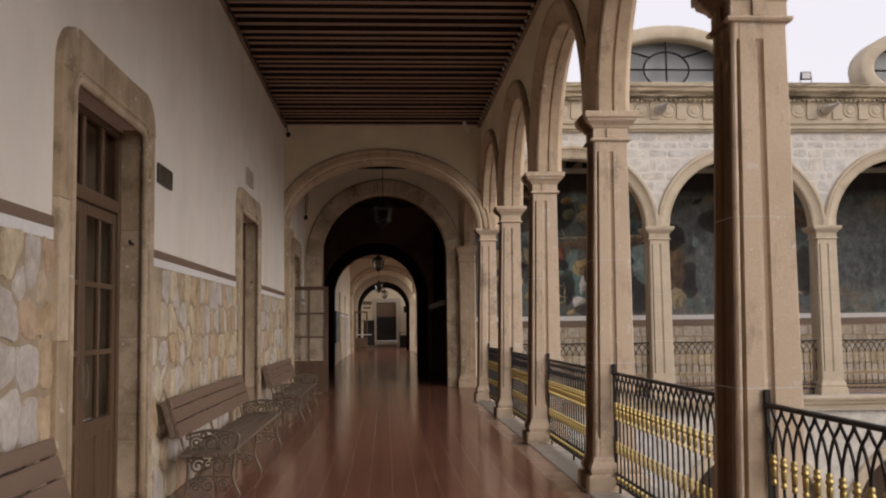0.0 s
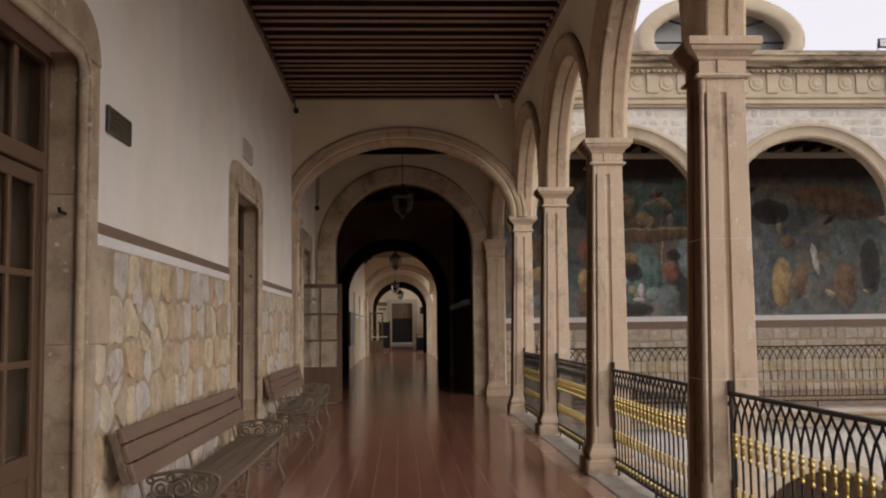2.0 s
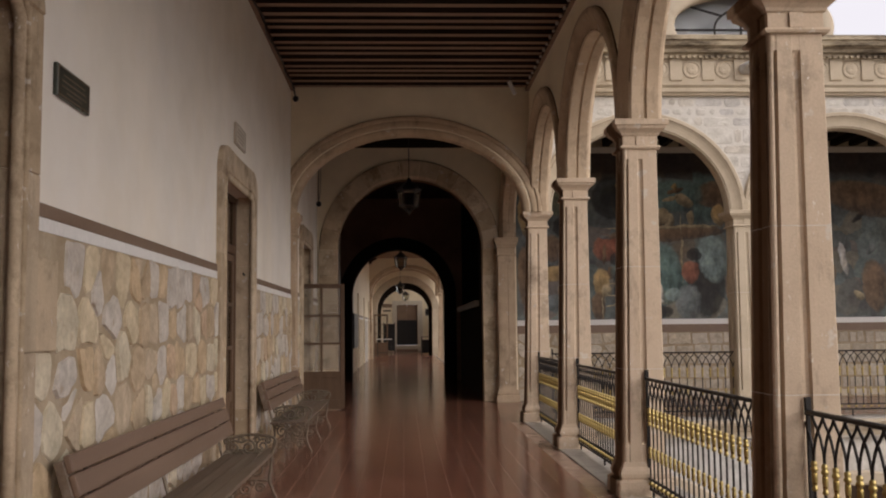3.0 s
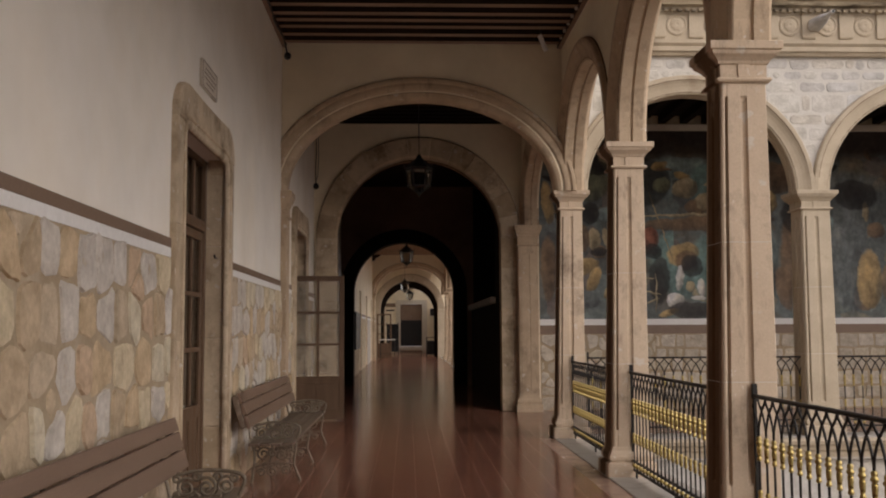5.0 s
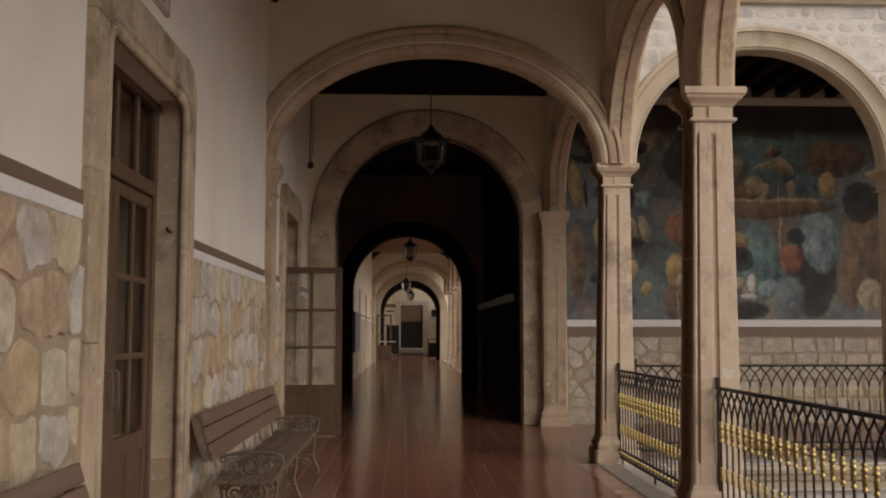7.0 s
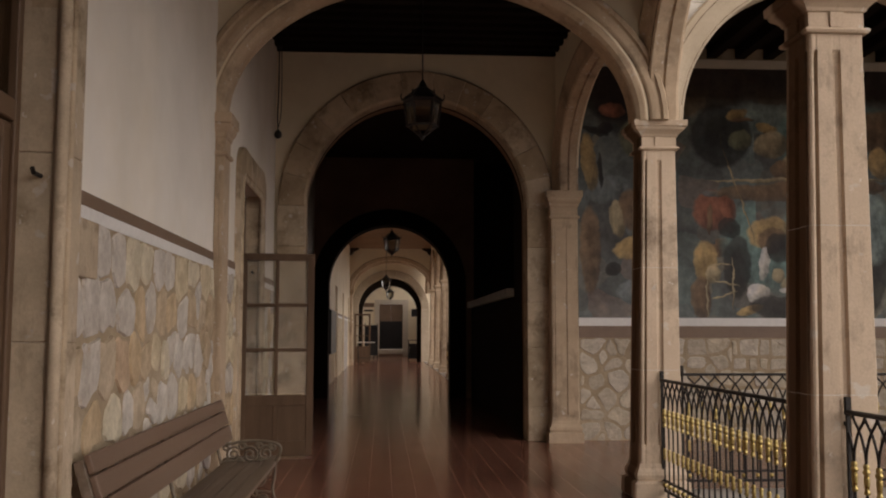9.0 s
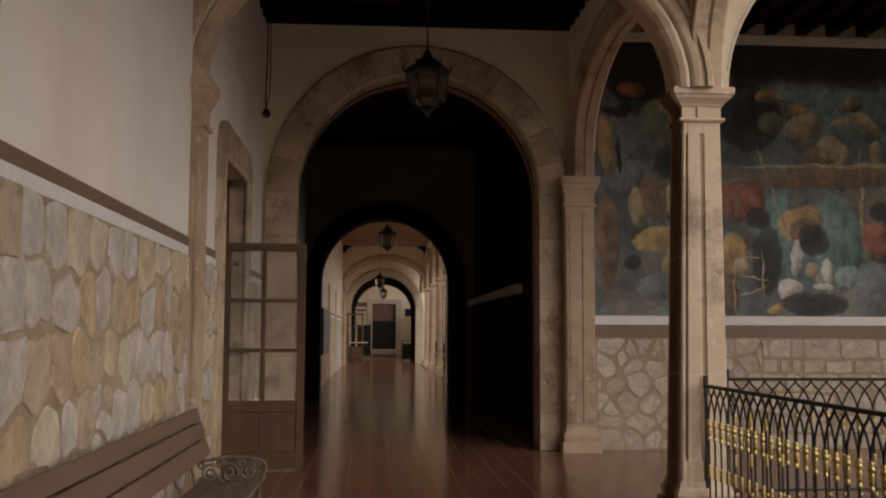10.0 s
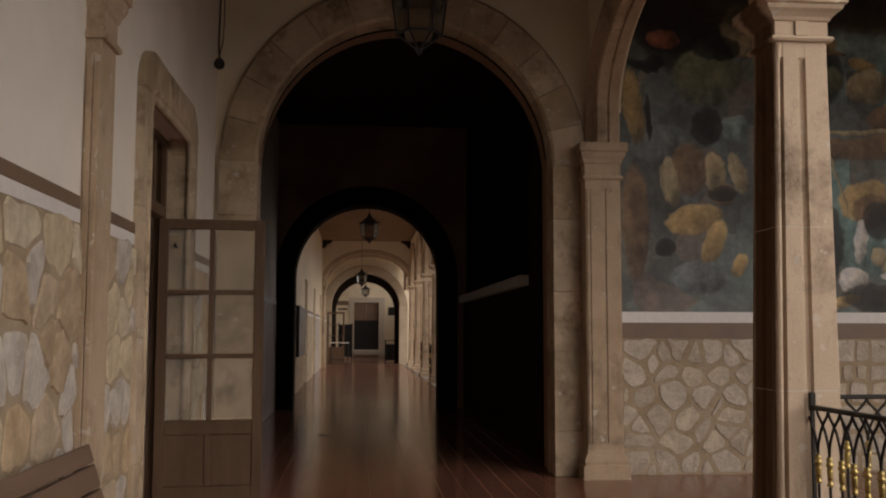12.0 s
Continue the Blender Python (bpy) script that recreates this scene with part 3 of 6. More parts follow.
# passage behind the arch, its shade put into the wall colours
bm = bmesh.new()
box(bm, -2.4, -1.9, END + 0.7, 32.4, 0, 6)
structure("wall_passage_west", bm, PLASTER, "dim plastered passage wall", "wall")
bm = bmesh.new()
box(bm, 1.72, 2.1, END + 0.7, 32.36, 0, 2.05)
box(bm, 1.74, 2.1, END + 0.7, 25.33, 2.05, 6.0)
structure("wall_passage_east", bm, SHADE_BLACK, "low wall of the passage with a stone ledge, black for shade", "wall")
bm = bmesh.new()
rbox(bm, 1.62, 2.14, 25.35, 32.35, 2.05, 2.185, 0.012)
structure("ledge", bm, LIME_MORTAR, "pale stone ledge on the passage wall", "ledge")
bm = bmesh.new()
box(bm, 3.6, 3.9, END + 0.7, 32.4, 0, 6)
structure("wall_stairwell", bm, SHADE_BLACK, "stairwell wall, black for its shade", "wall")
A2_C, A2_R, A2_Z = -0.167, 1.40, 2.567
SECOND = 33.06         # where the second gallery begins
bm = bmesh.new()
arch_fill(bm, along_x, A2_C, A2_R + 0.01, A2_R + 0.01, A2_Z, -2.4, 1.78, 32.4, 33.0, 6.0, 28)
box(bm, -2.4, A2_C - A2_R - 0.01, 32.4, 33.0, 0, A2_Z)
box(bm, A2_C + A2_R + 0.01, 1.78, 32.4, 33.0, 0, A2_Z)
structure("wall_passage_end", bm, PASSAGE_SHADE, "shade-coloured wall with a round arch between the galleries", "wall")
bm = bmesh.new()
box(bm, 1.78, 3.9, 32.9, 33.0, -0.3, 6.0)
structure("wall_stairwell_end", bm, SHADE_BLACK, "end wall of the stairwell, black for its shade", "wall")
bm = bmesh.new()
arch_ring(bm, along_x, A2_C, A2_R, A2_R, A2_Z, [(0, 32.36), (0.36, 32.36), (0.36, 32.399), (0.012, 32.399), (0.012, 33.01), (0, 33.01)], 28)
lining = structure("arch_lining", bm, SHADE_BLACK, "lining of the passage arch, black for its shade", "arch lining")
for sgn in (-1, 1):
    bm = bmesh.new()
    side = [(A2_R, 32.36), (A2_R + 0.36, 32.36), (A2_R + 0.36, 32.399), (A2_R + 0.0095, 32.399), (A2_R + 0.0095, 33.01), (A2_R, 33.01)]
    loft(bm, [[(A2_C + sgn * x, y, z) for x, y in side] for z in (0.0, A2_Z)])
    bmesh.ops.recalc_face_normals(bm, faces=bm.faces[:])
    part("jamb", bm, SHADE_BLACK, lining)
bm = bmesh.new()
arch_fill(bm, along_x, A2_C, A2_R + 0.01, A2_R + 0.01, A2_Z, -1.83, 2.0, 33.012, SECOND, 6.0, 28)
box(bm, -1.83, A2_C - A2_R - 0.01, 33.012, SECOND, 0, A2_Z)
box(bm, A2_C + A2_R + 0.01, 2.0, 33.012, SECOND, 0, A2_Z)
structure("wall_second_gallery_south", bm, PLASTER, "cream plaster over the arch seen from the second gallery", "wall")
bm = bmesh.new()
box(bm, -2.4, 3.9, END + 0.7, SECOND, CEIL, CEIL + 0.2)
structure("ceiling_passage", bm, BOARD, "dark timber ceiling of the passage", "ceiling")

# second gallery, its end arch and the hall behind
AXIS2, FAR, CEIL_FAR, BAY2 = 2.03, 59.2, 5.33, 4.2
ROWS2_Y = [37.7 + BAY2 * k for k in range(5)]
bm = bmesh.new()
walls_with_gaps(bm, along_y, WALL - 0.6, WALL, 0, 6, SECOND, 73.0, [(a, a + 1.6, 0.0, 3.0) for a in (41.0, 46.5, 52.0)])
wall_west_far = structure("wall_west_far", bm, CREAM, "cream plastered wall of the second gallery", "wall")
bm = bmesh.new()
box(bm, WALL - 1.2, WALL - 0.9, SECOND, 60, 0, 4)
structure("wall_rooms_far", bm, PLASTER, "plain plastered wall behind the far doorways", "wall")
# wall_far_passage is black for the shade inside its arch.
for nm, y0, y1, r, cz, wm in (("wall_far_arch", FAR, FAR + 0.6, 1.615, 2.655, CREAM), ("wall_far_passage", FAR + 0.6, FAR + 1.2, 1.41, 2.50, SHADE_BLACK)):
    bm = bmesh.new()
    arch_fill(bm, along_x, 0.05, r, r, cz, -2.4, 3.2, y0, y1, 6.0, 28)
    box(bm, -2.4, 0.05 - r, y0, y1, 0, cz)
    box(bm, 0.05 + r, 3.2, y0, y1, 0, cz)
    structure(nm, bm, wm, "far wall with a round arch", "wall")
bm = bmesh.new()
walls_with_gaps(bm, along_x, 72.0, 72.4, 0, 6, -2.4, 8, [(-0.525, 0.965, 0.0, 3.31)])
structure("wall_hall", bm, CREAM, "white hall wall with a tall doorway", "wall")
bm = bmesh.new()
box(bm, -2.4, 3.2, SECOND, 75, CEIL_FAR + 0.07, CEIL_FAR + 0.3)
y = SECOND + 0.2
while y < 72:
    box(bm, -2.0, 2.4, y, y + 0.14, CEIL_FAR, CEIL_FAR + 0.07)
    y += 0.55
structure("ceiling_far", bm, PALE_CEILING, "brown timber ceiling of the second gallery", "ceiling")

for nm, x, sgn in (("ceiling_bracket_west", WALL, 1), ("ceiling_bracket_east", AXIS2 - 0.14, -1)):
    bm = bmesh.new()
    loft(bm, [[(x + sgn * d, y, z) for d, z in ((0.0, CEIL_FAR), (0.42, CEIL_FAR), (0.40, CEIL_FAR - 0.06), (0.2, CEIL_FAR - 0.16), (0.1, CEIL_FAR - 0.3), (0.0, CEIL_FAR - 0.34))] for y in (ROWS2_Y[-1] - 0.5, ROWS2_Y[-1] - 0.3)])
    bmesh.ops.recalc_face_normals(bm, faces=bm.faces[:])
    structure(nm, bm, BOARD, "dark curved timber bracket under the far ceiling", "bracket")
# Unseen screen added beside the hall to hold back light.
bm = bmesh.new()
box(bm, 3.4, 3.6, FAR + 3.6, 72.0, -0.3, 4.3)
structure("hall_light_screen", bm, CREAM, "unseen plastered wall added to dim the hall", "wall")

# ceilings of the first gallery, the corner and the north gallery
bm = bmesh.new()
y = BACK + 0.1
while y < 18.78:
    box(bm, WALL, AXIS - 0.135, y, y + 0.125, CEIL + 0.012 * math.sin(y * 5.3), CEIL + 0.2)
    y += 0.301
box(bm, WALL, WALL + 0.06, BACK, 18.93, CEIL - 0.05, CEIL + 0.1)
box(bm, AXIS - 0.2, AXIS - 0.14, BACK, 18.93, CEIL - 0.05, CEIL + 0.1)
ceiling_west = structure("ceiling_west", bm, BOARD, "timber ceiling of close-set beams, sides coloured dark for shade", "ceiling")
ceiling_west.data.materials.append(BEAM_LIT)
# Shade is put into the colour: dark beam sides, paler lit undersides.
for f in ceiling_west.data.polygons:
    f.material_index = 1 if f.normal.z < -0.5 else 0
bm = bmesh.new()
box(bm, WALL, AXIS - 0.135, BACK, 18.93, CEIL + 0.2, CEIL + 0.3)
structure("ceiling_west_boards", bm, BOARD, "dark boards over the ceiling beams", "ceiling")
# Corner and north ceilings: near-black colour stands in for shade under the roof.
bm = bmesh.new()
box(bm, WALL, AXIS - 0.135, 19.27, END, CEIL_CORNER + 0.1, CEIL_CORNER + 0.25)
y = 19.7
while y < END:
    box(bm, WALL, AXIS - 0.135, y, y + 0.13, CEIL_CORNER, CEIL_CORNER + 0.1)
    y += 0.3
structure("ceiling_corner", bm, SHADE_BLACK, "timber ceiling of the corner bay, black for its shade", "ceiling")
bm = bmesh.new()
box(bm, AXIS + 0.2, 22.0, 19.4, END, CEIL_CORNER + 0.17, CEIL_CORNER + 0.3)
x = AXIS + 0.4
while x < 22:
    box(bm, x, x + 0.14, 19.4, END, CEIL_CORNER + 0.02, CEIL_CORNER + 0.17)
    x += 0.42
structure("ceiling_north", bm, SHADE_BLACK, "timber beams of the north gallery ceiling, black for their shade", "ceiling")
bm = bmesh.new()
box(bm, WALL - 3.6, AXIS + 0.2, BACK, 36.0, 6.0, 6.15)
box(bm, AXIS + 0.2, 22.0, 19.3, 36.0, 6.0, 6.15)
box(bm, WALL - 3.6, AXIS2 + 0.2, 36.0, 76.0, 6.0, 6.15)
structure("roof", bm, PAVING, "flat masonry roof over the galleries", "roof")

# arcades
ARC_A, ARC_B, ARC_BN = 1.5, 1.39, 1.42
ARC_HALF = [(0.024, 0.0), (0.024, 0.009), (0.0, 0.018), (0.0, 0.122), (0.010, 0.136), (0.026, 0.138), (0.034, 0.15), (0.065, 0.152), (0.11, 0.162), (0.155, 0.18), (0.195, 0.205), (0.205, 0.214), (0.255, 0.214), (0.268, 0.2), (0.27, 0.14)]
CROSS_HALF = [(0.0, 0.0), (0.0, 0.10), (0.012, 0.135), (0.045, 0.165), (0.085, 0.178), (0.102, 0.172), (0.108, 0.148), (0.122, 0.148), (0.128, 0.185), (0.15, 0.2), (0.19, 0.205), (0.225, 0.198), (0.238, 0.205), (0.245, 0.225), (0.285, 0.225), (0.298, 0.21), (0.30, 0.14)]
ARC_PROFILE = ARC_HALF[1:] + [(r, -v) for r, v in ARC_HALF[:0:-1]]
CROSS_PROFILE = CROSS_HALF[1:] + [(r, -v) for r, v in CROSS_HALF[:0:-1]]


def arcade(name, to, line, centres, top, mat, label, ring_mat, rise=ARC_B, half=ARC_A, bay=BAY):
    bm = bmesh.new()
    for c in centres:
        arch_fill(bm, to, c, half + 0.1, rise + 0.1, SPRING, c - bay / 2, c + bay / 2, line - 0.14, line + 0.14, top)
    wall = structure(name, bm, mat, label, "wall")
    for c in centres:
        bm = bmesh.new()
        arch_ring(bm, to, c, half, rise, SPRING, [(r, line + v) for r, v in ARC_PROFILE])
        part("arch", bm, ring_mat, wall, "moulded stone arch")
        # Dark rings paint the moulding's shadow lines, with dirt on the gallery arches.
        if ring_mat is CANTERA or ring_mat is FACADE:
            bm = bmesh.new()
            for r0, r1, v0, v1 in ((0.026, 0.032, -0.1455, -0.12), (0.27, 0.279, -0.155, -0.13)) if ring_mat is CANTERA else ((0.027, 0.034, -0.1475, -0.12), (0.196, 0.205, -0.2125, -0.12)):
                arch_ring(bm, to, c, half, rise, SPRING, [(r0, line + v0), (r1, line + v0), (r1, line + v1), (r0, line + v1)], 28, 0.25, math.pi - 0.12)
            part("groove", bm, GROOVE_DIRT_SHADE, wall, "dark line of dirt and painted shade along the moulding")
    return wall


arcade("wall_arcade_west", along_y, AXIS, [y - BAY / 2 for y in ROWS_Y[:-1]], 6.0, CREAM, "plastered wall over the arcade arches", CANTERA)
wall_arcade_north = arcade("wall_arcade_north", along_x, NORTH_Y, [AXIS - 0.02 + BAY * (k + 0.5) for k in range(5)], 5.45, LIME_MORTAR, "pale rubble wall over the north arcade arches", FACADE, ARC_BN)
arcade("wall_arcade_far", along_y, AXIS2, [y - BAY2 / 2 for y in ROWS2_Y] + [ROWS2_Y[-1] + BAY2 / 2], 6.0, CREAM, "plastered wall over the far arcade arches", CANTERA, ARC_B, 1.84, BAY2)
# corner bay: wider arch from the corner column to the end wall
bm = bmesh.new()
arch_fill(bm, along_y, 21.38, 2.07, 1.06, 3.79, 19.2, END, AXIS - 0.14, AXIS + 0.14, 6.0)
corner_wall = structure("wall_corner", bm, CREAM, "plastered wall over the corner arch", "wall")
bm = bmesh.new()
arch_ring(bm, along_y, 21.38, 1.97, 0.96, 3.79, [(r, AXIS - 0.03 + 0.86 * v) for r, v in ARC_PROFILE])
part("arch", bm, CANTERA, corner_wall, "moulded stone arch")
for sgn in (-1, 1):
    bm = bmesh.new()
    loft(bm, [[(AXIS - 0.03 + 0.86 * v, 21.38 + sgn * (1.97 + min(r, 0.26)), z) for r, v in ARC_PROFILE] for z in (SPRING + 0.004, 3.79)])
    part("arch_foot", bm, CANTERA, corner_wall)


def cross_arch(name, yc, x0, x1, rise):
    """The flattened arch across a gallery, with the plastered wall over it."""
    c, a = (x0 + x1) / 2, (x1 - x0) / 2
    bm = bmesh.new()
    arch_fill(bm, along_x, c, a + 0.1, rise + 0.095, SPRING, WALL, AXIS - 0.14, yc - 0.17, yc + 0.17, 6.0)
    w = structure(name, bm, CREAM, "cream plaster wall over a flattened stone arch", "wall")
    bm = bmesh.new()
    arch_ring(bm, along_x, c, a, rise, SPRING, [(r, yc + v) for r, v in CROSS_PROFILE], 40)
    part("arch", bm, CANTERA, w, "moulded flattened stone arch")
    # Dark rings stand for groove dirt and the moulding's shadow lines.
    bm = bmesh.new()
    for r0, r1, v0, v1 in ((0.109, 0.121, -0.1545, -0.12), (0.30, 0.31, -0.186, -0.16)):
        arch_ring(bm, along_x, c, a, rise, SPRING, [(r0, yc + v0), (r1, yc + v0), (r1, yc + v1), (r0, yc + v1)], 40, 0.06, math.pi - 0.16)
    part("groove", bm, GROOVE_DIRT_SHADE, w, "dark line of dirt and painted shade along the moulding")


bm = bmesh.new()
rbox(bm, AXIS - 0.165, AXIS + 0.165, 19.2 - 0.215, 19.2 + 0.18, SPRING + 0.002, 5.4, 0.008, 1)
structure("corner_pier", bm, CANTERA, "beige stone pier between the arches over the corner column", "pier")
cross_arch("wall_cross_arch", 19.1, -1.755, 2.0, 1.3)
cross_arch("wall_cross_arch_far", ROWS2_Y[-1], -1.62, 1.86, 1.22)


# ---- columns ----
def column_parts(e, mat, foot, neck, lean):
    """foot and neck: half the shaft's width at its foot and at its top; lean: how far the foot stands in from the top."""
    def off(z):
        return -lean * (1 - z / SPRING)

    bm = bmesh.new()
    prof = [(0.06, 0.0), (0.058, 0.13), (0.045, 0.14), (0.018, 0.15), (0.028, 0.17), (0.034, 0.20), (0.024, 0.23), (0.008, 0.26), (0.0, 0.30)]
    loft(bm, [[(off(z) - d, -d, z), (off(z) + d, -d, z), (off(z) + d, d, z), (off(z) - d, d, z)] for d, z in [(foot + q, z) for q, z in prof]])
    bmesh.ops.bevel(bm, geom=[q for q in bm.edges if abs(q.verts[0].co.z - q.verts[1].co.z) > 0.05], offset=0.012, segments=2, affect="EDGES")
    part("base", bm, mat, e)

    def section(s, g, z):
        """A square with a groove down the middle of each side and a roll on the two gallery corners."""
        c, q = s * 0.68, s * 0.16
        pts = []
        for k in range(4):
            ca, sa = math.cos(k * math.pi / 2), math.sin(k * math.pi / 2)
            side = [(s, -c), (s, -q), (s - g * 0.8, -q * 0.7), (s - g, 0), (s - g * 0.8, q * 0.7), (s, q), (s, c)]
            if k in (1, 2):
                side += [(s - g * 1.5, c + s * 0.05), (s - g * 1.4, c + s * 0.10), (s - g * 0.15, c + s * 0.13), (s - g * 0.05, c + s * 0.21), (s * 0.955, s * 0.955), (c + s * 0.21, s - g * 0.05), (c + s * 0.13, s - g * 0.15), (c + s * 0.10, s - g * 1.4), (c + s * 0.05, s - g * 1.5)]
            else:
                side += [(s, s * 0.955), (s * 0.985, s * 0.985), (s * 0.955, s)]
            pts += [(off(z) + x * ca - y * sa, x * sa + y * ca, z) for x, y in side]
        return pts

    def width(z):
        return foot + (neck - foot) * (z - 0.3) / 2.877
    for z0, z1 in ((0.3, 1.135), (1.14, 2.075), (2.08, 3.177)):
        bm = bmesh.new()
        zs = sorted({z0, z1, *[z for z in (0.46, 0.475, 0.50, 3.04, 3.07, 3.085) if z0 < z < z1]})
        loft(bm, [section(width(z), 0.026 if 0.49 < z < 3.05 else 0.016 if 0.47 < z < 3.08 else 0.002, z) for z in zs])
        part("drum", bm, mat, e)
    for z in (1.1375, 2.0775):
        bm = bmesh.new()
        loft(bm, [section(width(z) - 0.0025, 0.024, z - 0.0026), section(width(z) - 0.0025, 0.024, z + 0.0026)])
        part("joint", bm, LIME_MORTAR, e, "pale mortar joint")
    bm = bmesh.new()
    prof = [(-0.003, 3.06), (0.024, 3.065), (0.032, 3.085), (0.025, 3.105), (0.004, 3.112), (0.004, 3.235), (0.016, 3.245), (0.024, 3.27), (0.045, 3.30), (0.068, 3.325), (0.074, 3.345), (0.076, 3.36), (0.092, 3.37), (0.094, SPRING - 0.008), (0.086, SPRING), (0.02, SPRING + 0.004)]
    prof = [(q, SPRING - (SPRING - z) * 0.7) for q, z in prof]
    loft(bm, [[(-d, -d, z), (d, -d, z), (d, d, z), (-d, d, z)] for d, z in [(neck + q, z) for q, z in prof]])
    for k in range(4):
        m = Matrix.Rotation(k * math.pi / 2, 3, "Z")
        w = box(bm, -0.04, 0.04, -neck - 0.018, -neck, 3.2135, 3.301)
        for p in w:
            p.co = m @ p.co
    part("capital", bm, mat, e)


def columns(places, mat, label, group, foot=0.197, neck=0.158, lean=0.0):
    first = None
    for x, y in places:
        if first is None:
            first = thing("column", (x, y, 0.012), label, "column", group)
            column_parts(first, mat, foot, neck, lean)
        else:
            copy_thing(first, pose(x, y, 0.012))


SET_OUT = {0: -0.015, 1: -0.01, 2: -0.03, 4: 0.015}     # offsets that fit single columns to the camera's view
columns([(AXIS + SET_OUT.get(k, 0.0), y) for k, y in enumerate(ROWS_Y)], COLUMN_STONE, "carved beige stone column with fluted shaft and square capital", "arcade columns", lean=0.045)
columns([(AXIS - 0.02 + BAY * k, NORTH_Y) for k in range(1, 6)], FACADE, "pale carved stone column of the north arcade", "north arcade columns", 0.23, 0.205)
columns([(AXIS2, y) for y in ROWS2_Y], CANTERA, "beige stone column in the second gallery", "far arcade columns")

# pilasters at the end wall and at the cross arches
def pilaster(name, x0, x1, y0, y1, label, proj):
    """A flat pier against a wall with base, shaft and capital; proj: which sides stand free."""
    e = thing(name, (0, 0, 0), label, "pilaster", "", "structure")
    l, r, f, b = proj

    def piece(nm, steps):
        bm = bmesh.new()
        loft(bm, [[(x0 - l * d, y0 - f * d, z), (x1 + r * d, y0 - f * d, z), (x1 + r * d, y1 + b * d, z), (x0 - l * d, y1 + b * d, z)] for d, z in steps])
        part(nm, bm, CANTERA, e)
    piece("base", [(0.055, 0), (0.055, 0.13), (0.03, 0.145), (0.042, 0.18), (0.036, 0.21), (0.01, 0.25), (0.0, 0.3)])
    piece("shaft", [(0.0, 0.3), (0.0, 3.06)])
    piece("capital", [(0.0, 3.06), (0.022, 3.063), (0.03, 3.08), (0.022, 3.102), (0.004, 3.11), (0.004, 3.225), (0.016, 3.24), (0.022, 3.27), (0.042, 3.30), (0.05, 3.325), (0.052, 3.35), (0.068, 3.36), (0.068, SPRING - 0.008), (0.06, SPRING), (0.0, SPRING + 0.01)])
    if f:
        bm = bmesh.new()
        w = x1 - x0
        for u0, u1 in ((0.03, 0.10), (0.13, 0.53), (0.575, 0.97)):
            rbox(bm, x0 + w * u0, x0 + w * u1, y0 - 0.014, y0, 0.36, 2.97, 0.004, 1)
        part("fillet", bm, CANTERA, e)
    return e


pilaster("pilaster_end", 1.99, 2.36, 23.39, END, "beige stone pilaster against the end wall", (1, 1, 1, 0))
pilaster("pilaster_wall", WALL, WALL + 0.085, 18.94, 19.24, "slim beige stone pilaster carrying the cross arch", (0, 1, 1, 1))
pilaster("pilaster_wall_far", WALL, WALL + 0.12, ROWS2_Y[-1] - 0.2, ROWS2_Y[-1] + 0.2, "stone pilaster carrying the far cross arch", (0, 1, 1, 1))


# stone surround of the end arch, block by block
def arch_surround(name, yf, c, r, zs, wide, blocks, label, mat=CANTERA_GREY):
    e = thing(name, (0, 0, 0), label, "arch surround", "", "structure")
    for k in range(blocks):
        bm = bmesh.new()
        a0, a1 = math.pi * k / blocks + 0.0018, math.pi * (k + 1) / blocks - 0.0018
        arch_ring(bm, along_x, c, r - 0.02, r - 0.02, zs, [(0, yf - 0.05), (0.03, yf - 0.08), (wide - 0.03, yf - 0.08), (wide, yf - 0.05), (wide, yf + 0.05), (0, yf + 0.24)], 6, a0, a1)
        part("voussoir", bm, mat, e)
    for s in (-1, 1):
        z = 0.0
        for hgt in [f * zs for f in (0.143, 0.254, 0.192, 0.236, 0.175)]:
            bm = bmesh.new()
            xs = sorted((c + s * (r - 0.02), c + s * (r + wide - 0.02)))
            rbox(bm, xs[0], xs[1], yf - 0.08, yf + 0.3, z + 0.0008, z + hgt - 0.0008, 0.007, 1)
            part("jamb_block", bm, mat, e)
            z += hgt
    return e


arch_surround("arch_surround", END, ARCH_C, ARCH_R, ARCH_Z, 0.395, 13, "worn stone surround of the round passage arch")
arch_surround("arch_surround_far", FAR, 0.05, 1.615, 2.655, 0.4, 9, "pale stone surround of the far round arch", FACADE)


# ---- courtyard ----
bm = bmesh.new()
box(bm, -400, 400, -400, 400, -5.2, -5.0)
structure("ground", bm, PAVING, "pale stone paving of the courtyard", "ground")
bm = bmesh.new()
box(bm, 2.0, 2.3, BACK, 18.9, -5.0, -0.3)
structure("wall_courtyard_west", bm, FACADE, "pale stone wall under the west gallery", "wall")
# Unseen courtyard walls, kept low so that more sky light comes in.
bm = bmesh.new()
box(bm, 34.0, 34.5, BACK, 36.0, -5.0, 0.5)
structure("unseen_wall_court_east", bm, FACADE, "unseen low pale stone wall added across the courtyard", "wall")
bm = bmesh.new()
box(bm, AXIS + 0.3, 34.0, BACK - 0.4, BACK, -5.0, 0.5)
structure("unseen_wall_court_south", bm, FACADE, "unseen low pale stone wall added to close the courtyard", "wall")
bm = bmesh.new()
box(bm, WALL - 3.6, AXIS + 0.3, BACK - 0.4, BACK, -0.3, 6.0)
structure("wall_south", bm, PLASTER, "unseen plain plastered wall closing the gallery's other end", "wall")
bm = bmesh.new()
box(bm, 3.9, 22.0, 32.8, SECOND, -5.0, 6.0)
structure("wall_second_court", bm, FACADE, "plain stone wall of the second courtyard", "wall")
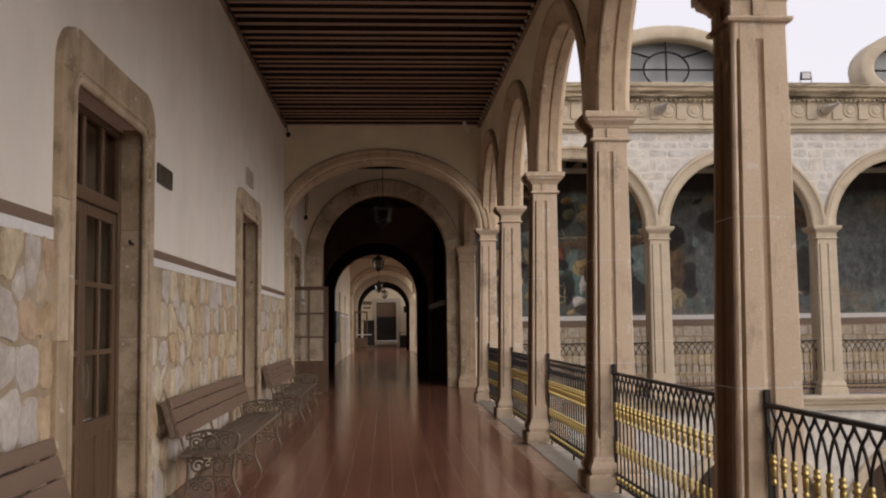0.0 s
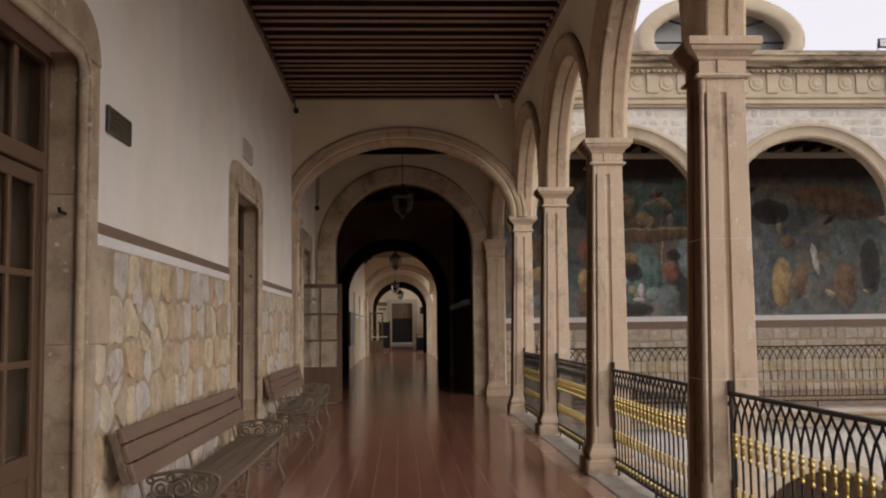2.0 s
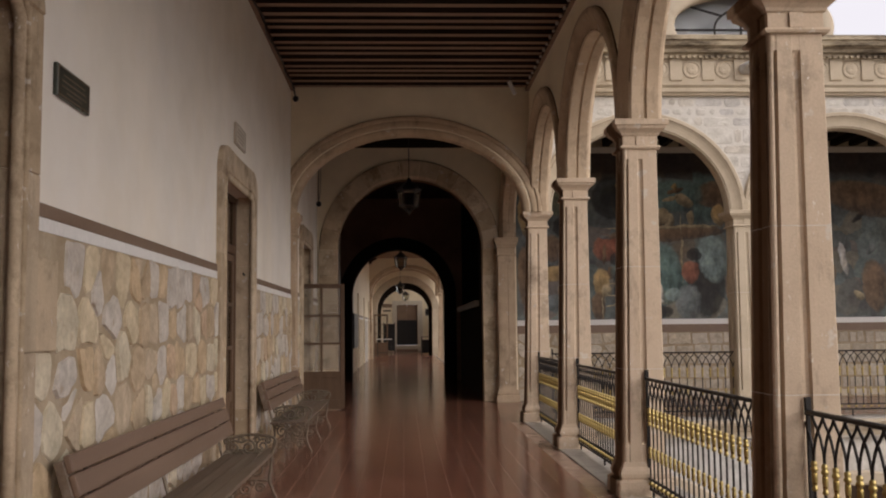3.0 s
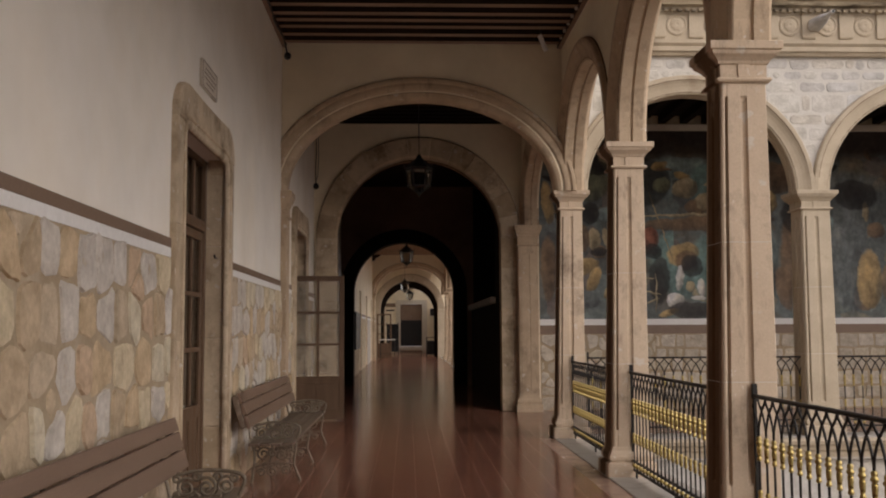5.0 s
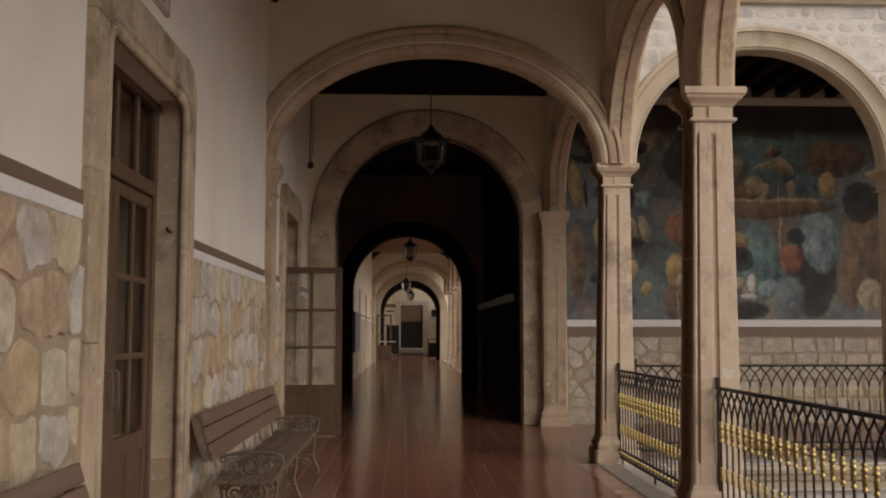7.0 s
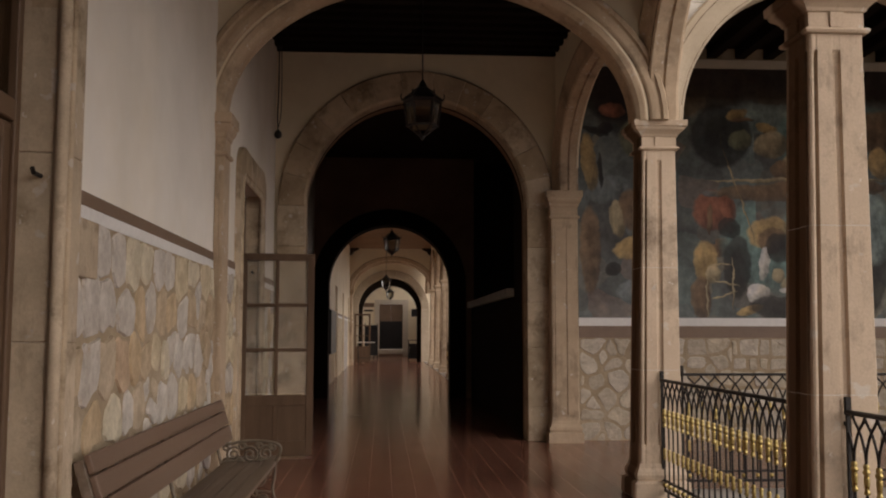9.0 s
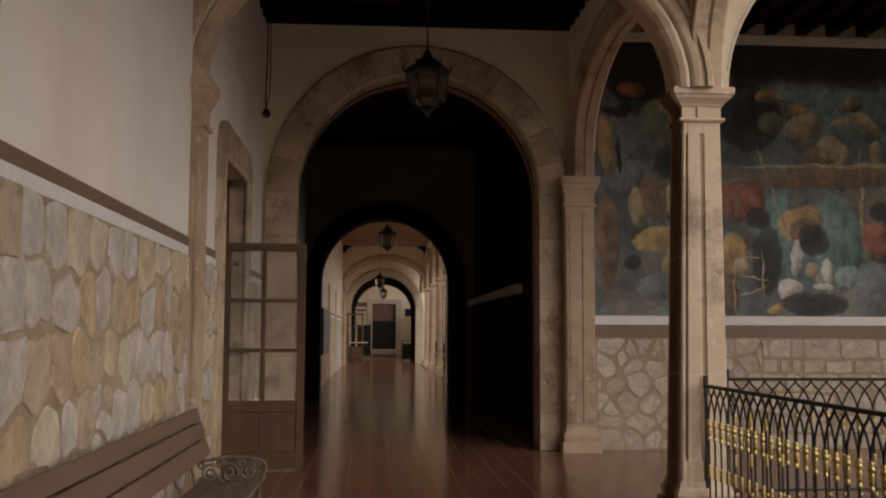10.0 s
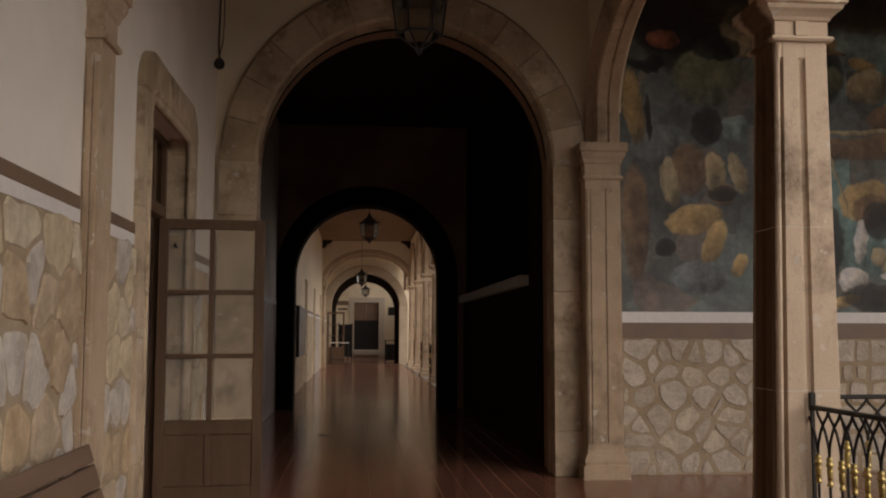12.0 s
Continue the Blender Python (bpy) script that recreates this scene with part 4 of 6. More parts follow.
# Unseen wall, added and sized to tune the second gallery's light.
bm = bmesh.new()
box(bm, 14.0, 14.4, SECOND, 80.0, -5.0, 1.8)
structure("unseen_court_screen", bm, FACADE, "unseen wall added to limit light in the second courtyard", "wall")
bm = bmesh.new()
box(bm, AXIS2 - 0.25, AXIS2 + 0.3, SECOND, 75.0, -0.3, 0.012)
structure("threshold_far", bm, MARBLE, "pale stone strip under the far arcade", "threshold")

# lower storey of the north side
bm = bmesh.new()
for k in range(6):
    c = AXIS + BAY * (k + 0.5)
    arch_fill(bm, along_x, c, 1.42, 1.42, -2.5, c - BAY / 2, c + BAY / 2, 19.0, 19.4, -0.3)
    box(bm, c - BAY / 2 - 0.33, c - BAY / 2 + 0.33, 19.0, 19.4, -5.0, -2.5)
lower = structure("wall_lower_arcade", bm, LIMEWASH, "pale rubble wall of the lower arcade", "wall")
for k in range(5):
    bm = bmesh.new()
    arch_ring(bm, along_x, AXIS + BAY * (k + 0.5), 1.42, 1.42, -2.5, [(0, 18.94), (0.03, 18.92), (0.2, 18.92), (0.23, 18.95), (0.23, 19.1), (0, 19.3)])
    part("arch", bm, FACADE, lower, "stone arch of the lower storey")
bm = bmesh.new()
box(bm, 2.3, 21.5, 23.0, 23.3, -5, -0.3)
structure("wall_lower_back", bm, BROWN, "dark back wall of the lower arcade", "wall")


def run_along_x(bm, x0, x1, outline):
    """A moulding: an outline of (y, z) drawn from x0 to x1."""
    loft(bm, [[(x, y, z) for y, z in outline] for x in (x0, x1)])


bm = bmesh.new()
run_along_x(bm, AXIS + 0.3, 21.5, [(19.0, 0.0), (18.72, 0.0), (18.70, -0.03), (18.72, -0.08), (18.78, -0.10), (18.80, -0.16), (18.86, -0.19), (18.88, -0.27), (19.0, -0.3)])
structure("floor_moulding", bm, FACADE, "pale stone moulding along the gallery floor edge", "moulding")

# entablature of the north facade
bm = bmesh.new()
run_along_x(bm, AXIS + 0.17, 21.5, [(19.3, 5.42), (18.98, 5.42), (18.96, 5.46), (18.92, 5.47), (18.92, 5.53), (18.94, 5.54), (18.90, 5.58), (18.90, 5.63), (19.0, 5.65), (19.3, 5.65)])
architrave = structure("architrave", bm, FACADE, "pale moulded stone architrave over the arches", "moulding")
bm = bmesh.new()
box(bm, AXIS + 0.17, 21.5, 19.0, 19.36, 5.65, 6.1)
frieze = structure("frieze", bm, FACADE, "carved stone frieze with rosettes between worn raised blocks", "frieze")
ros_first = tri_first = None
for k in range(34):
    x = AXIS + 0.45 + 0.55 * k
    if ros_first is None:
        bm = bmesh.new()
        ring_n = 16
        prof = [(0.16, 0.0), (0.155, 0.015), (0.13, 0.022), (0.12, 0.012), (0.09, 0.014), (0.07, 0.026), (0.03, 0.032), (0.004, 0.027)]
        loft(bm, [[(r * (1 + (0.1 if j % 2 and r < 0.1 else 0)) * math.cos(6.28319 * j / ring_n), -h, r * (1 + (0.1 if j % 2 and r < 0.1 else 0)) * math.sin(6.28319 * j / ring_n)) for j in range(ring_n)] for r, h in prof])
        ros_first = part("rosette", bm, FACADE, frieze, "carved stone rosette")
        ros_first.location = (x, 19.0, 5.87)
        bm = bmesh.new()
        rbox(bm, -0.1, 0.1, -0.03, 0, -0.2, 0.21, 0.01, 1)
        for j in (-1, 1):
            rbox(bm, -0.055 + 0.05 * j, 0.055 + 0.05 * j, -0.036, -0.03, -0.18, 0.16, 0.003, 1)
        tri_first = part("raised_block", bm, FACADE, frieze, "worn raised stone block")
        tri_first.location = (x + 0.275, 19.0, 5.87)
    else:
        share(ros_first, pose(x, 19.0, 5.87), frieze)
        share(tri_first, pose(x + 0.275, 19.0, 5.87), frieze)
bm = bmesh.new()
run_along_x(bm, AXIS + 0.17, 21.5, [(19.36, 6.08), (18.95, 6.08), (18.93, 6.12), (18.86, 6.13), (18.84, 6.18), (18.74, 6.22), (18.72, 6.29), (18.68, 6.30), (18.67, 6.37), (18.72, 6.39), (19.36, 6.40)])
cornice = structure("cornice", bm, WEATHERED, "weathered projecting stone cornice with dark stains", "cornice")
bm = bmesh.new()
for k in range(190):
    x = AXIS + 0.35 + 0.1 * k
    box(bm, x, x + 0.055, 18.88, 18.94, 6.04, 6.08)
part("dentil_row", bm, WEATHERED, cornice, "row of small stone dentils")
bm = bmesh.new()
box(bm, 2.0, 2.45, BACK, 18.95, 6.0, 6.4)
structure("parapet", bm, WEATHERED, "weathered stone parapet over the west arcade", "parapet")

for k in range(1, 6):
    x = AXIS + BAY * k
    e = thing("water_spout", (x, 18.95, 5.86), "weathered carved stone water spout on the frieze", "water spout", "stone water spouts")
    bm = bmesh.new()
    loft(bm, [[(0.06 + w * u, -0.46 * t, h * v * (1.0 if v > 0 else 0.9 - 0.5 * t) + dz) for u, v in ((-0.55, -1), (0.55, -1), (0.9, -0.55), (1, 0.1), (0.75, 0.75), (0.3, 1), (-0.3, 1), (-0.75, 0.75), (-1, 0.1), (-0.9, -0.55))]
              for t, w, h, dz in ((0, 0.13, 0.12, 0), (0.18, 0.135, 0.12, 0), (0.3, 0.115, 0.10, 0.005), (0.42, 0.125, 0.105, 0.0), (0.6, 0.105, 0.085, 0.005), (0.85, 0.075, 0.06, 0.01), (1.0, 0.055, 0.045, 0.01))])
    bmesh.ops.scale(bm, vec=(0.8, 0.95, 0.8), verts=bm.verts)
    part("carved_head", bm, LIMEWASH, e, "pale carved stone head", True)
    bm = bmesh.new()
    tube(bm, [(0.048, -0.42, 0.012), (0.048, -0.60, 0.008)], 0.028, 10)
    part("pipe", bm, LIMEWASH, e, "short pale outlet pipe")
    # Black disc paints the shade of a hollow on the solid pipe's end.
    bm = bmesh.new()
    tube(bm, [(0.048, -0.596, 0.008), (0.048, -0.604, 0.008)], 0.02, 8)
    part("mouth", bm, BLACK, e, "black disc for the shade in the pipe mouth")

# oval dormers over the roof
def dormer(x, first=None):
    if first:
        return copy_thing(first, pose(x, 22.2, 6.29))
    e = thing("oval_dormer", (x, 22.2, 6.29), "oval roof window with a pale stone frame and radial bars", "window", "oval roof windows")
    N = 40

    def ell(a, b, y, zc=1.38):
        return [(a * math.cos(6.28319 * k / N), y, zc + b * math.sin(6.28319 * k / N)) for k in range(N)]
    bm = bmesh.new()
    loops = [ell(1.49, 0.69, 0.25), ell(1.49, 0.69, -0.02), ell(1.55, 0.75, -0.05), ell(1.78, 0.96, -0.05), ell(1.85, 1.02, 0.0), ell(1.85, 1.02, 0.6), ell(1.49, 0.69, 0.6), ell(1.49, 0.69, 0.25)]
    loft(bm, loops, caps=False)
    box(bm, -1.3, 1.3, 0.05, 0.6, -0.14, 0.62)
    part("stone_frame", bm, FACADE, e, "pale oval stone frame", True)
    bm = bmesh.new()
    bm.faces.new([bm.verts.new(p) for p in ell(1.5, 0.70, 0.32)])
    bmesh.ops.solidify(bm, geom=bm.faces[:], thickness=0.008)
    part("pane", bm, FROST, e, "rough grey glass")
    # Added grey sheet stands in for sky reflected in the panes.
    bm = bmesh.new()
    loft(bm, [ell(1.53, 0.73, 0.5), ell(1.53, 0.73, 0.55)])
    part("grey_backing", bm, GREY_METAL, e, "added grey sheet for sky reflected in the glass")
    for k in range(8):
        w = math.pi * k / 4
        inner = 0 if k in (0, 2, 4, 6) else 1
        bm = bmesh.new()
        tube(bm, [(0.54 * math.cos(w) * inner, 0.29, 1.38 + 0.42 * math.sin(w) * inner), (1.5 * math.cos(w), 0.29, 1.38 + 0.70 * math.sin(w))], 0.024)
        part("glazing_bar", bm, IRON, e)
    bm = bmesh.new()
    tube(bm, [(0.56 * math.cos(6.28319 * k / 32), 0.29, 1.38 + 0.44 * math.sin(6.28319 * k / 32)) for k in range(33)], 0.024)
    part("inner_ring", bm, IRON, e)
    return e


d0 = dormer(7.06)
dormer(13.62, d0)
dormer(20.18, d0)

e = thing("floodlight", (8.9, 18.9, 6.41), "small black floodlight on the cornice", "floodlight")
bm = bmesh.new()
rbox(bm, -0.11, 0.11, -0.03, 0.03, 0.08, 0.25, 0.01)
part("body", bm, BLACK, e)
bm = bmesh.new()
rbox(bm, -0.09, 0.09, -0.036, -0.03, 0.1, 0.23, 0.002, 1)
part("lens", bm, GREY_METAL, e, "pale front glass")
bm = bmesh.new()
tube(bm, [(-0.12, 0, 0.16), (-0.12, 0, 0.0), (0.12, 0, 0.0), (0.12, 0, 0.16)], 0.012)
part("bracket", bm, BLACK, e)


# ---- railings ----
def railing(length, place, turn, first=None, group="arcade railings"):
    if first:
        return copy_thing(first, place @ turn)
    e = thing("railing", (0, 0, 0), "black iron railing with interlaced tops and gilded collars", "railing", group)
    bm = bmesh.new()
    rbox(bm, 0, length, -0.022, 0.022, 1.035, 1.06, 0.008, 1)
    part("handrail", bm, IRON, e)
    bm = bmesh.new()
    rbox(bm, 0, length, -0.012, 0.012, 0.06, 0.085, 0.003, 1)
    for x in (0.15, length / 2, length - 0.15):
        rbox(bm, x - 0.01, x + 0.01, -0.01, 0.01, -0.05, 0.06, 0.002, 1)
    rbox(bm, 0, length, -0.012, 0.012, 0.15, 0.168, 0.003, 1)
    part("bottom_rail", bm, IRON, e)
    n = 24
    step = length / n
    for x in (0.012, length - 0.012):
        bm = bmesh.new()
        rbox(bm, x - 0.008, x + 0.008, -0.012, 0.012, 0.0, 1.03, 0.003, 1)
        rbox(bm, x - 0.012, x + 0.012, -0.018, 0.018, 1.03, 1.13, 0.004, 1)
        part("end_post", bm, IRON, e)
    bar0 = None
    for k in range(n):
        x = (k + 0.5) * step
        if bar0 is None:
            bm = bmesh.new()
            tube(bm, [(0, 0, 0.07), (0, 0, 0.84)], 0.0085)
            for sgn in (-1, 1):
                tube(bm, smooth_line([(0, 0, 0.80), (sgn * 0.012, 0, 0.86), (sgn * step * 0.42, 0, 0.945), (sgn * step * 0.86, 0, 1.005), (sgn * step * 1.0, 0, 1.035)], 4), 0.008)
            bar0 = part("bar", bm, IRON, e)
            bar0.location = (x, 0, 0)
            bm = bmesh.new()
            lathe(bm, [(0.008, 0.63), (0.017, 0.635), (0.017, 0.647), (0.012, 0.655), (0.0145, 0.668), (0.017, 0.70), (0.0165, 0.724), (0.0125, 0.734), (0.0215, 0.742), (0.0215, 0.754), (0.013, 0.762), (0.0185, 0.771), (0.016, 0.785), (0.008, 0.792)], 8)
            c0 = part("collar", bm, GOLD, bar0, "gilded upper collar", True)
            bm = bmesh.new()
            lathe(bm, [(0.008, 0.34), (0.013, 0.345), (0.018, 0.36), (0.012, 0.375), (0.0155, 0.385), (0.0155, 0.40), (0.012, 0.41), (0.018, 0.425), (0.013, 0.44), (0.008, 0.445)], 8)
            c1 = part("collar", bm, GOLD, bar0, "gilded lower collar", True)
            bm = bmesh.new()
            lathe(bm, [(0.008, 0.098), (0.02, 0.105), (0.022, 0.117), (0.02, 0.13), (0.008, 0.137)], 8)
            c2 = part("foot_bead", bm, GOLD, bar0, "small gilded bead", True)
        else:
            b = share(bar0, pose(x, 0, 0), e)
            for c in (c0, c1, c2):
                share(c, pose(0, 0, 0), b)
    e.matrix_basis = place @ turn
    return e


RAIL_L = BAY - 0.39
rail0 = None
for y in ROWS_Y[1:]:
    m = pose(AXIS - 0.04, y + 0.2, 0.012)
    q = pose(0, 0, 0, 0, 0, 90)
    if rail0 is None:
        rail0 = railing(RAIL_L, m, q)
    else:
        railing(RAIL_L, m, q, rail0)
for k in range(5):
    railing(RAIL_L, pose(AXIS + BAY * k + 0.2, NORTH_Y, 0.055), pose(0, 0, 0), rail0)
for y in ROWS2_Y[:-1]:
    railing(RAIL_L, pose(AXIS2, y + 0.2, 0.012), pose(0, 0, 0, 0, 0, 90), rail0)


# ---- dado bands ----
def bands(name, to, face, sign, u0, u1, gaps, levels):
    for nm, mat, z0, z1, lab in levels:
        bm = bmesh.new()
        u = u0
        for a, b in sorted(gaps) + [(u1, u1)]:
            if a - u > 0.01:
                box_to(bm, to, u, a, face, face + sign * 0.014, z0, z1)
            u = b
        structure(name + "_" + nm, bm, mat, lab, "trim")


gaps_w = [(a, b) for a, b in DOORS] + [(18.9, 19.28)]
bands("trim_west", along_y, WALL, 1, BACK, END, gaps_w, [("brown", BROWN, 2.121, 2.191, "brown painted band over the dado"), ("white", WHITE, 2.05, 2.119, "white painted band over the rubble dado")])
bands("trim_north", along_x, END, -1, 2.42, 21.5, [], [("white", WHITE, 1.585, 1.70, "white band under the mural"), ("brown", BROWN, 1.42, 1.583, "brown band over the rubble dado")])
bm = bmesh.new()
box(bm, 2.42, 21.5, END - 0.05, END, 5.3, 5.42)
structure("trim_mural_top", bm, PAPER, "pale band over the mural under the beams", "trim")
bands("trim_far", along_y, WALL, 1, SECOND, FAR - 0.1, [(a - 0.2, a + 1.8) for a in (41.0, 46.5, 52.0)], [("brown", BROWN, 2.06, 2.135, "brown painted band in the second gallery"), ("white", WHITE, 1.985, 2.058, "white painted band in the second gallery")])
bm = bmesh.new()
box(bm, -1.9, -1.886, END + 0.7, 32.4, 2.0, 2.08)
structure("trim_passage", bm, WHITE, "white painted band in the passage", "trim")
bm = bmesh.new()
box(bm, -1.9, -1.885, END + 0.7, 32.4, 0.0, 1.995)
structure("dado_passage", bm, BROWN, "dark painted dado of the passage", "dado")
# mortar beds of the rubble dado
dado_west, u = None, BACK
for a, b in sorted(gaps_w) + [(END - 0.1, END)]:
    bm = bmesh.new()
    box(bm, WALL, WALL + 0.012, u, a, 0.0, 2.048)
    if dado_west is None:
        dado_west = structure("dado_west", bm, MORTAR, "rubble dado of pale and ochre stones in mortar", "dado")
    else:
        part("mortar_bed", bm, MORTAR, dado_west)
    u = b
bm = bmesh.new()
u = SECOND
for a in (41.0, 46.5, 52.0, FAR + 0.1):
    box(bm, WALL, WALL + 0.012, u, a - 0.2, 0.0, 1.983)
    u = a + 1.8
structure("dado_far", bm, RUBBLE, "rubble dado in the second gallery", "dado")


# ---- doorways ----
def door_surround(name, y0, y1, label, ears):
    e = thing(name, (WALL, y0, 0), label, "door surround", "", "structure")
    w = y1 - y0
    for s in (0, 1):
        z = 0.0
        for hgt in (0.62, 0.82, 0.87, 0.81):
            a = 0.0 if s == 0 else w - 0.25
            bm = bmesh.new()
            rbox(bm, -0.22, 0.05, a, a + 0.25, z + 0.0006, z + hgt - 0.0006, 0.008, 2)
            part("jamb_block", bm, CANTERA_GREY, e)
            z += hgt
    for y, z0, z1 in ears:
        bm = bmesh.new()
        rbox(bm, -0.05, 0.046, w - 0.002, y, z0, z1, 0.009, 2)
        part("jamb_block", bm, CANTERA_GREY, e)
    # lintel in three stones with rounded shoulders
    cuts = [0.0, 0.36 * w, 0.62 * w, w]
    R = 0.3
    for k in range(3):
        a, b = cuts[k] + (0.001 if k else 0), cuts[k + 1] - (0.001 if k < 2 else 0)
        top = 3.43
        out = [(a, LINTEL + 0.002), (b, LINTEL + 0.002)]
        if k == 2:
            out += [(b - R + R * math.cos(j * math.pi / 12), top - R + R * math.sin(j * math.pi / 12)) for j in range(7)]
        else:
            out += [(b, top)]
        if k == 0:
            out += [(a + R - R * math.sin(j * math.pi / 12), top - R + R * math.cos(j * math.pi / 12)) for j in range(7)]
        else:
            out += [(a, top)]
        bm = bmesh.new()
        extrude_outline(bm, along_y, out, -0.22, 0.055)
        bmesh.ops.bevel(bm, geom=[q for q in bm.edges if abs(q.verts[0].co.x - q.verts[1].co.x) < 0.01], offset=0.01, segments=1, affect="EDGES")
        part("lintel_stone", bm, CANTERA_GREY, e)
    # rolls round the opening, bent at the top corners
    for off, depth, rad in ((0.0, 0.03, 0.03), (0.055, 0.052, 0.016)):
        lo, hi, top, turn = 0.255 - off, w - 0.255 + off, LINTEL - 0.005 + off, 0.13 + off
        line = [(depth, lo, 0.02), (depth, lo, 1.5)]
        line += [(depth, lo + turn - turn * math.cos(j * math.pi / 12), top - turn + turn * math.sin(j * math.pi / 12)) for j in range(7)]
        line += [(depth, hi - turn + turn * math.sin(j * math.pi / 12), top - turn + turn * math.cos(j * math.pi / 12)) for j in range(7)]
        line += [(depth, hi, 1.5), (depth, hi, 0.02)]
        bm = bmesh.new()
        tube(bm, line, rad, 10)
        part("moulding", bm, CANTERA_GREY, e, "rounded stone moulding", True)
    # stone filling the rounded upper corners of the opening
    for sgn, y0 in ((1, 0.25), (-1, w - 0.25)):
        out = [(y0, LINTEL + 0.002)] + [(y0 + sgn * (0.13 - 0.13 * math.cos(j * math.pi / 12)), LINTEL - 0.128 + 0.13 * math.sin(j * math.pi / 12)) for j in range(7)]
        bm = bmesh.new()
        extrude_outline(bm, along_y, out, -0.13, 0.03)
        part("corner_stone", bm, CANTERA_GREY, e)
    for z in (2.2,):
        bm = bmesh.new()
        tube(bm, [(-0.06, w - 0.25, z), (-0.06, w - 0.34, z), (-0.06, w - 0.36, z + 0.02)], 0.011)
        part("hinge_pin", bm, IRON, e, "rusty iron hinge pin")


EARS = (((2.625, 1.44, 1.91),), ((2.625, 1.755, 2.046),), ())
for k, (a, b) in enumerate(DOORS):
    door_surround("door_surround_%d" % (k + 1), a, b, "worn grey-beige stone door surround with rounded shoulders", EARS[k])


def leaf_parts(e, width, height, rows, panel, glazing=GLASS):
    """A glazed door leaf in the plane x = 0, from y = 0 to width."""
    t, s = 0.045, 0.085
    bm = bmesh.new()
    for y in (0, width - s):
        rbox(bm, -t / 2, t / 2, y, y + s, 0.02, height, 0.005, 1)
    for z0, z1 in ((0.02, 0.2), (panel, panel + 0.12), (height - s, height)):
        rbox(bm, -t / 2, t / 2, s, width - s, z0, z1, 0.005, 1)
    part("frame", bm, DOOR_WOOD, e)
    mid = width / 2
    for k in range(1, rows):
        z = panel + 0.12 + (height - s - panel - 0.12) * k / rows
        bm = bmesh.new()
        rbox(bm, -t / 2, t / 2, s, width - s, z - 0.02, z + 0.02, 0.004, 1)
        part("glazing_bar", bm, DOOR_WOOD, e)
    for w, z0, z1 in ((0.02, panel + 0.12, height - s), (0.03, 0.2, panel)):
        bm = bmesh.new()
        rbox(bm, -t / 2 + 0.002, t / 2 - 0.002, mid - w, mid + w, z0, z1, 0.004, 1)
        part("glazing_bar" if w < 0.025 else "muntin", bm, DOOR_WOOD, e)
    for y0, y1 in ((s, mid - 0.03), (mid + 0.03, width - s)):
        bm = bmesh.new()
        rbox(bm, -0.01, 0.01, y0, y1, 0.2, panel, 0.003, 1)
        part("panel", bm, DOOR_WOOD, e)
    for k in range(rows):
        z0 = panel + 0.12 + (height - s - panel - 0.12) * k / rows + 0.02
        z1 = panel + 0.12 + (height - s - panel - 0.12) * (k + 1) / rows - (0.02 if k < rows - 1 else 0)
        for y0, y1 in ((s, mid - 0.02), (mid + 0.02, width - s)):
            bm = bmesh.new()
            box(bm, -0.003, 0.003, y0, y1, z0, z1)
            p = part("pane", bm, glazing, e, {GLASS: "clear glass", PALE_GLASS: "pale glass"}.get(glazing, "dim brownish glass"))
            p.visible_shadow = False


def door(name, y0, y1, label, leaves):
    e = thing(name, (WALL - 0.2, y0, 0), label, "door", "", "structure")
    w = y1 - y0
    bm = bmesh.new()
    for y in (0.0, w - 0.06):
        rbox(bm, -0.06, 0.04, y, y + 0.06, 0, LINTEL, 0.006, 1)
    rbox(bm, -0.06, 0.04, 0.06, w - 0.06, 2.44, 2.54, 0.006, 1)
    rbox(bm, -0.06, 0.04, 0.06, w - 0.06, LINTEL - 0.06, LINTEL, 0.006, 1)
    for u in (0.25, 0.5, 0.75):
        rbox(bm, -0.03, 0.025, w * u - 0.03, w * u + 0.03, 2.54, LINTEL - 0.06, 0.005, 1)
    part("door_frame", bm, DOOR_WOOD, e)
    for k in range(4):
        bm = bmesh.new()
        box(bm, -0.003, 0.003, max(w * k / 4 + 0.03, 0.06), min(w * (k + 1) / 4 - 0.03, w - 0.06), 2.54, LINTEL - 0.06)
        p = part("pane", bm, DOOR_GLASS, e, "dim brownish glass")
        p.visible_shadow = False
    half = (w - 0.12) / 2
    for k in leaves:
        lf = new("leaf")
        lf.parent = e
        lf.matrix_basis = pose(0, 0.06 + half * k, 0)
        leaf_parts(lf, half - 0.004, 2.43, 3, 0.72, DOOR_GLASS)
        bm = bmesh.new()
        y = half - 0.06 if k == 0 else 0.06
        tube(bm, smooth_line([(0.02, y, 1.02), (0.05, y, 1.04), (0.05, y, 1.24), (0.02, y, 1.26)], 4), 0.007)
        part("handle", bm, CAST_IRON, lf, "worn metal pull handle")
    return e


door("door_1", DOORS[0][0] + 0.25, DOORS[0][1] - 0.25, "brown wooden double door with glass panes", (0, 1))
door("door_2", DOORS[1][0] + 0.25, DOORS[1][1] - 0.25, "brown wooden double door with glass panes", (0, 1))
d3 = door("door_3", DOORS[2][0] + 0.25, DOORS[2][1] - 0.25, "brown glazed double door with one leaf standing open", ())
lf = new("leaf")
lf.parent = d3
w3 = DOORS[2][1] - DOORS[2][0] - 0.5
lf.matrix_basis = pose(0.0, w3 - 0.09, 0, 0, 0, -84)
leaf_parts(lf, 0.885, 2.435, 3, 0.62, PALE_GLASS)
tagged(lf, "open glazed leaf")


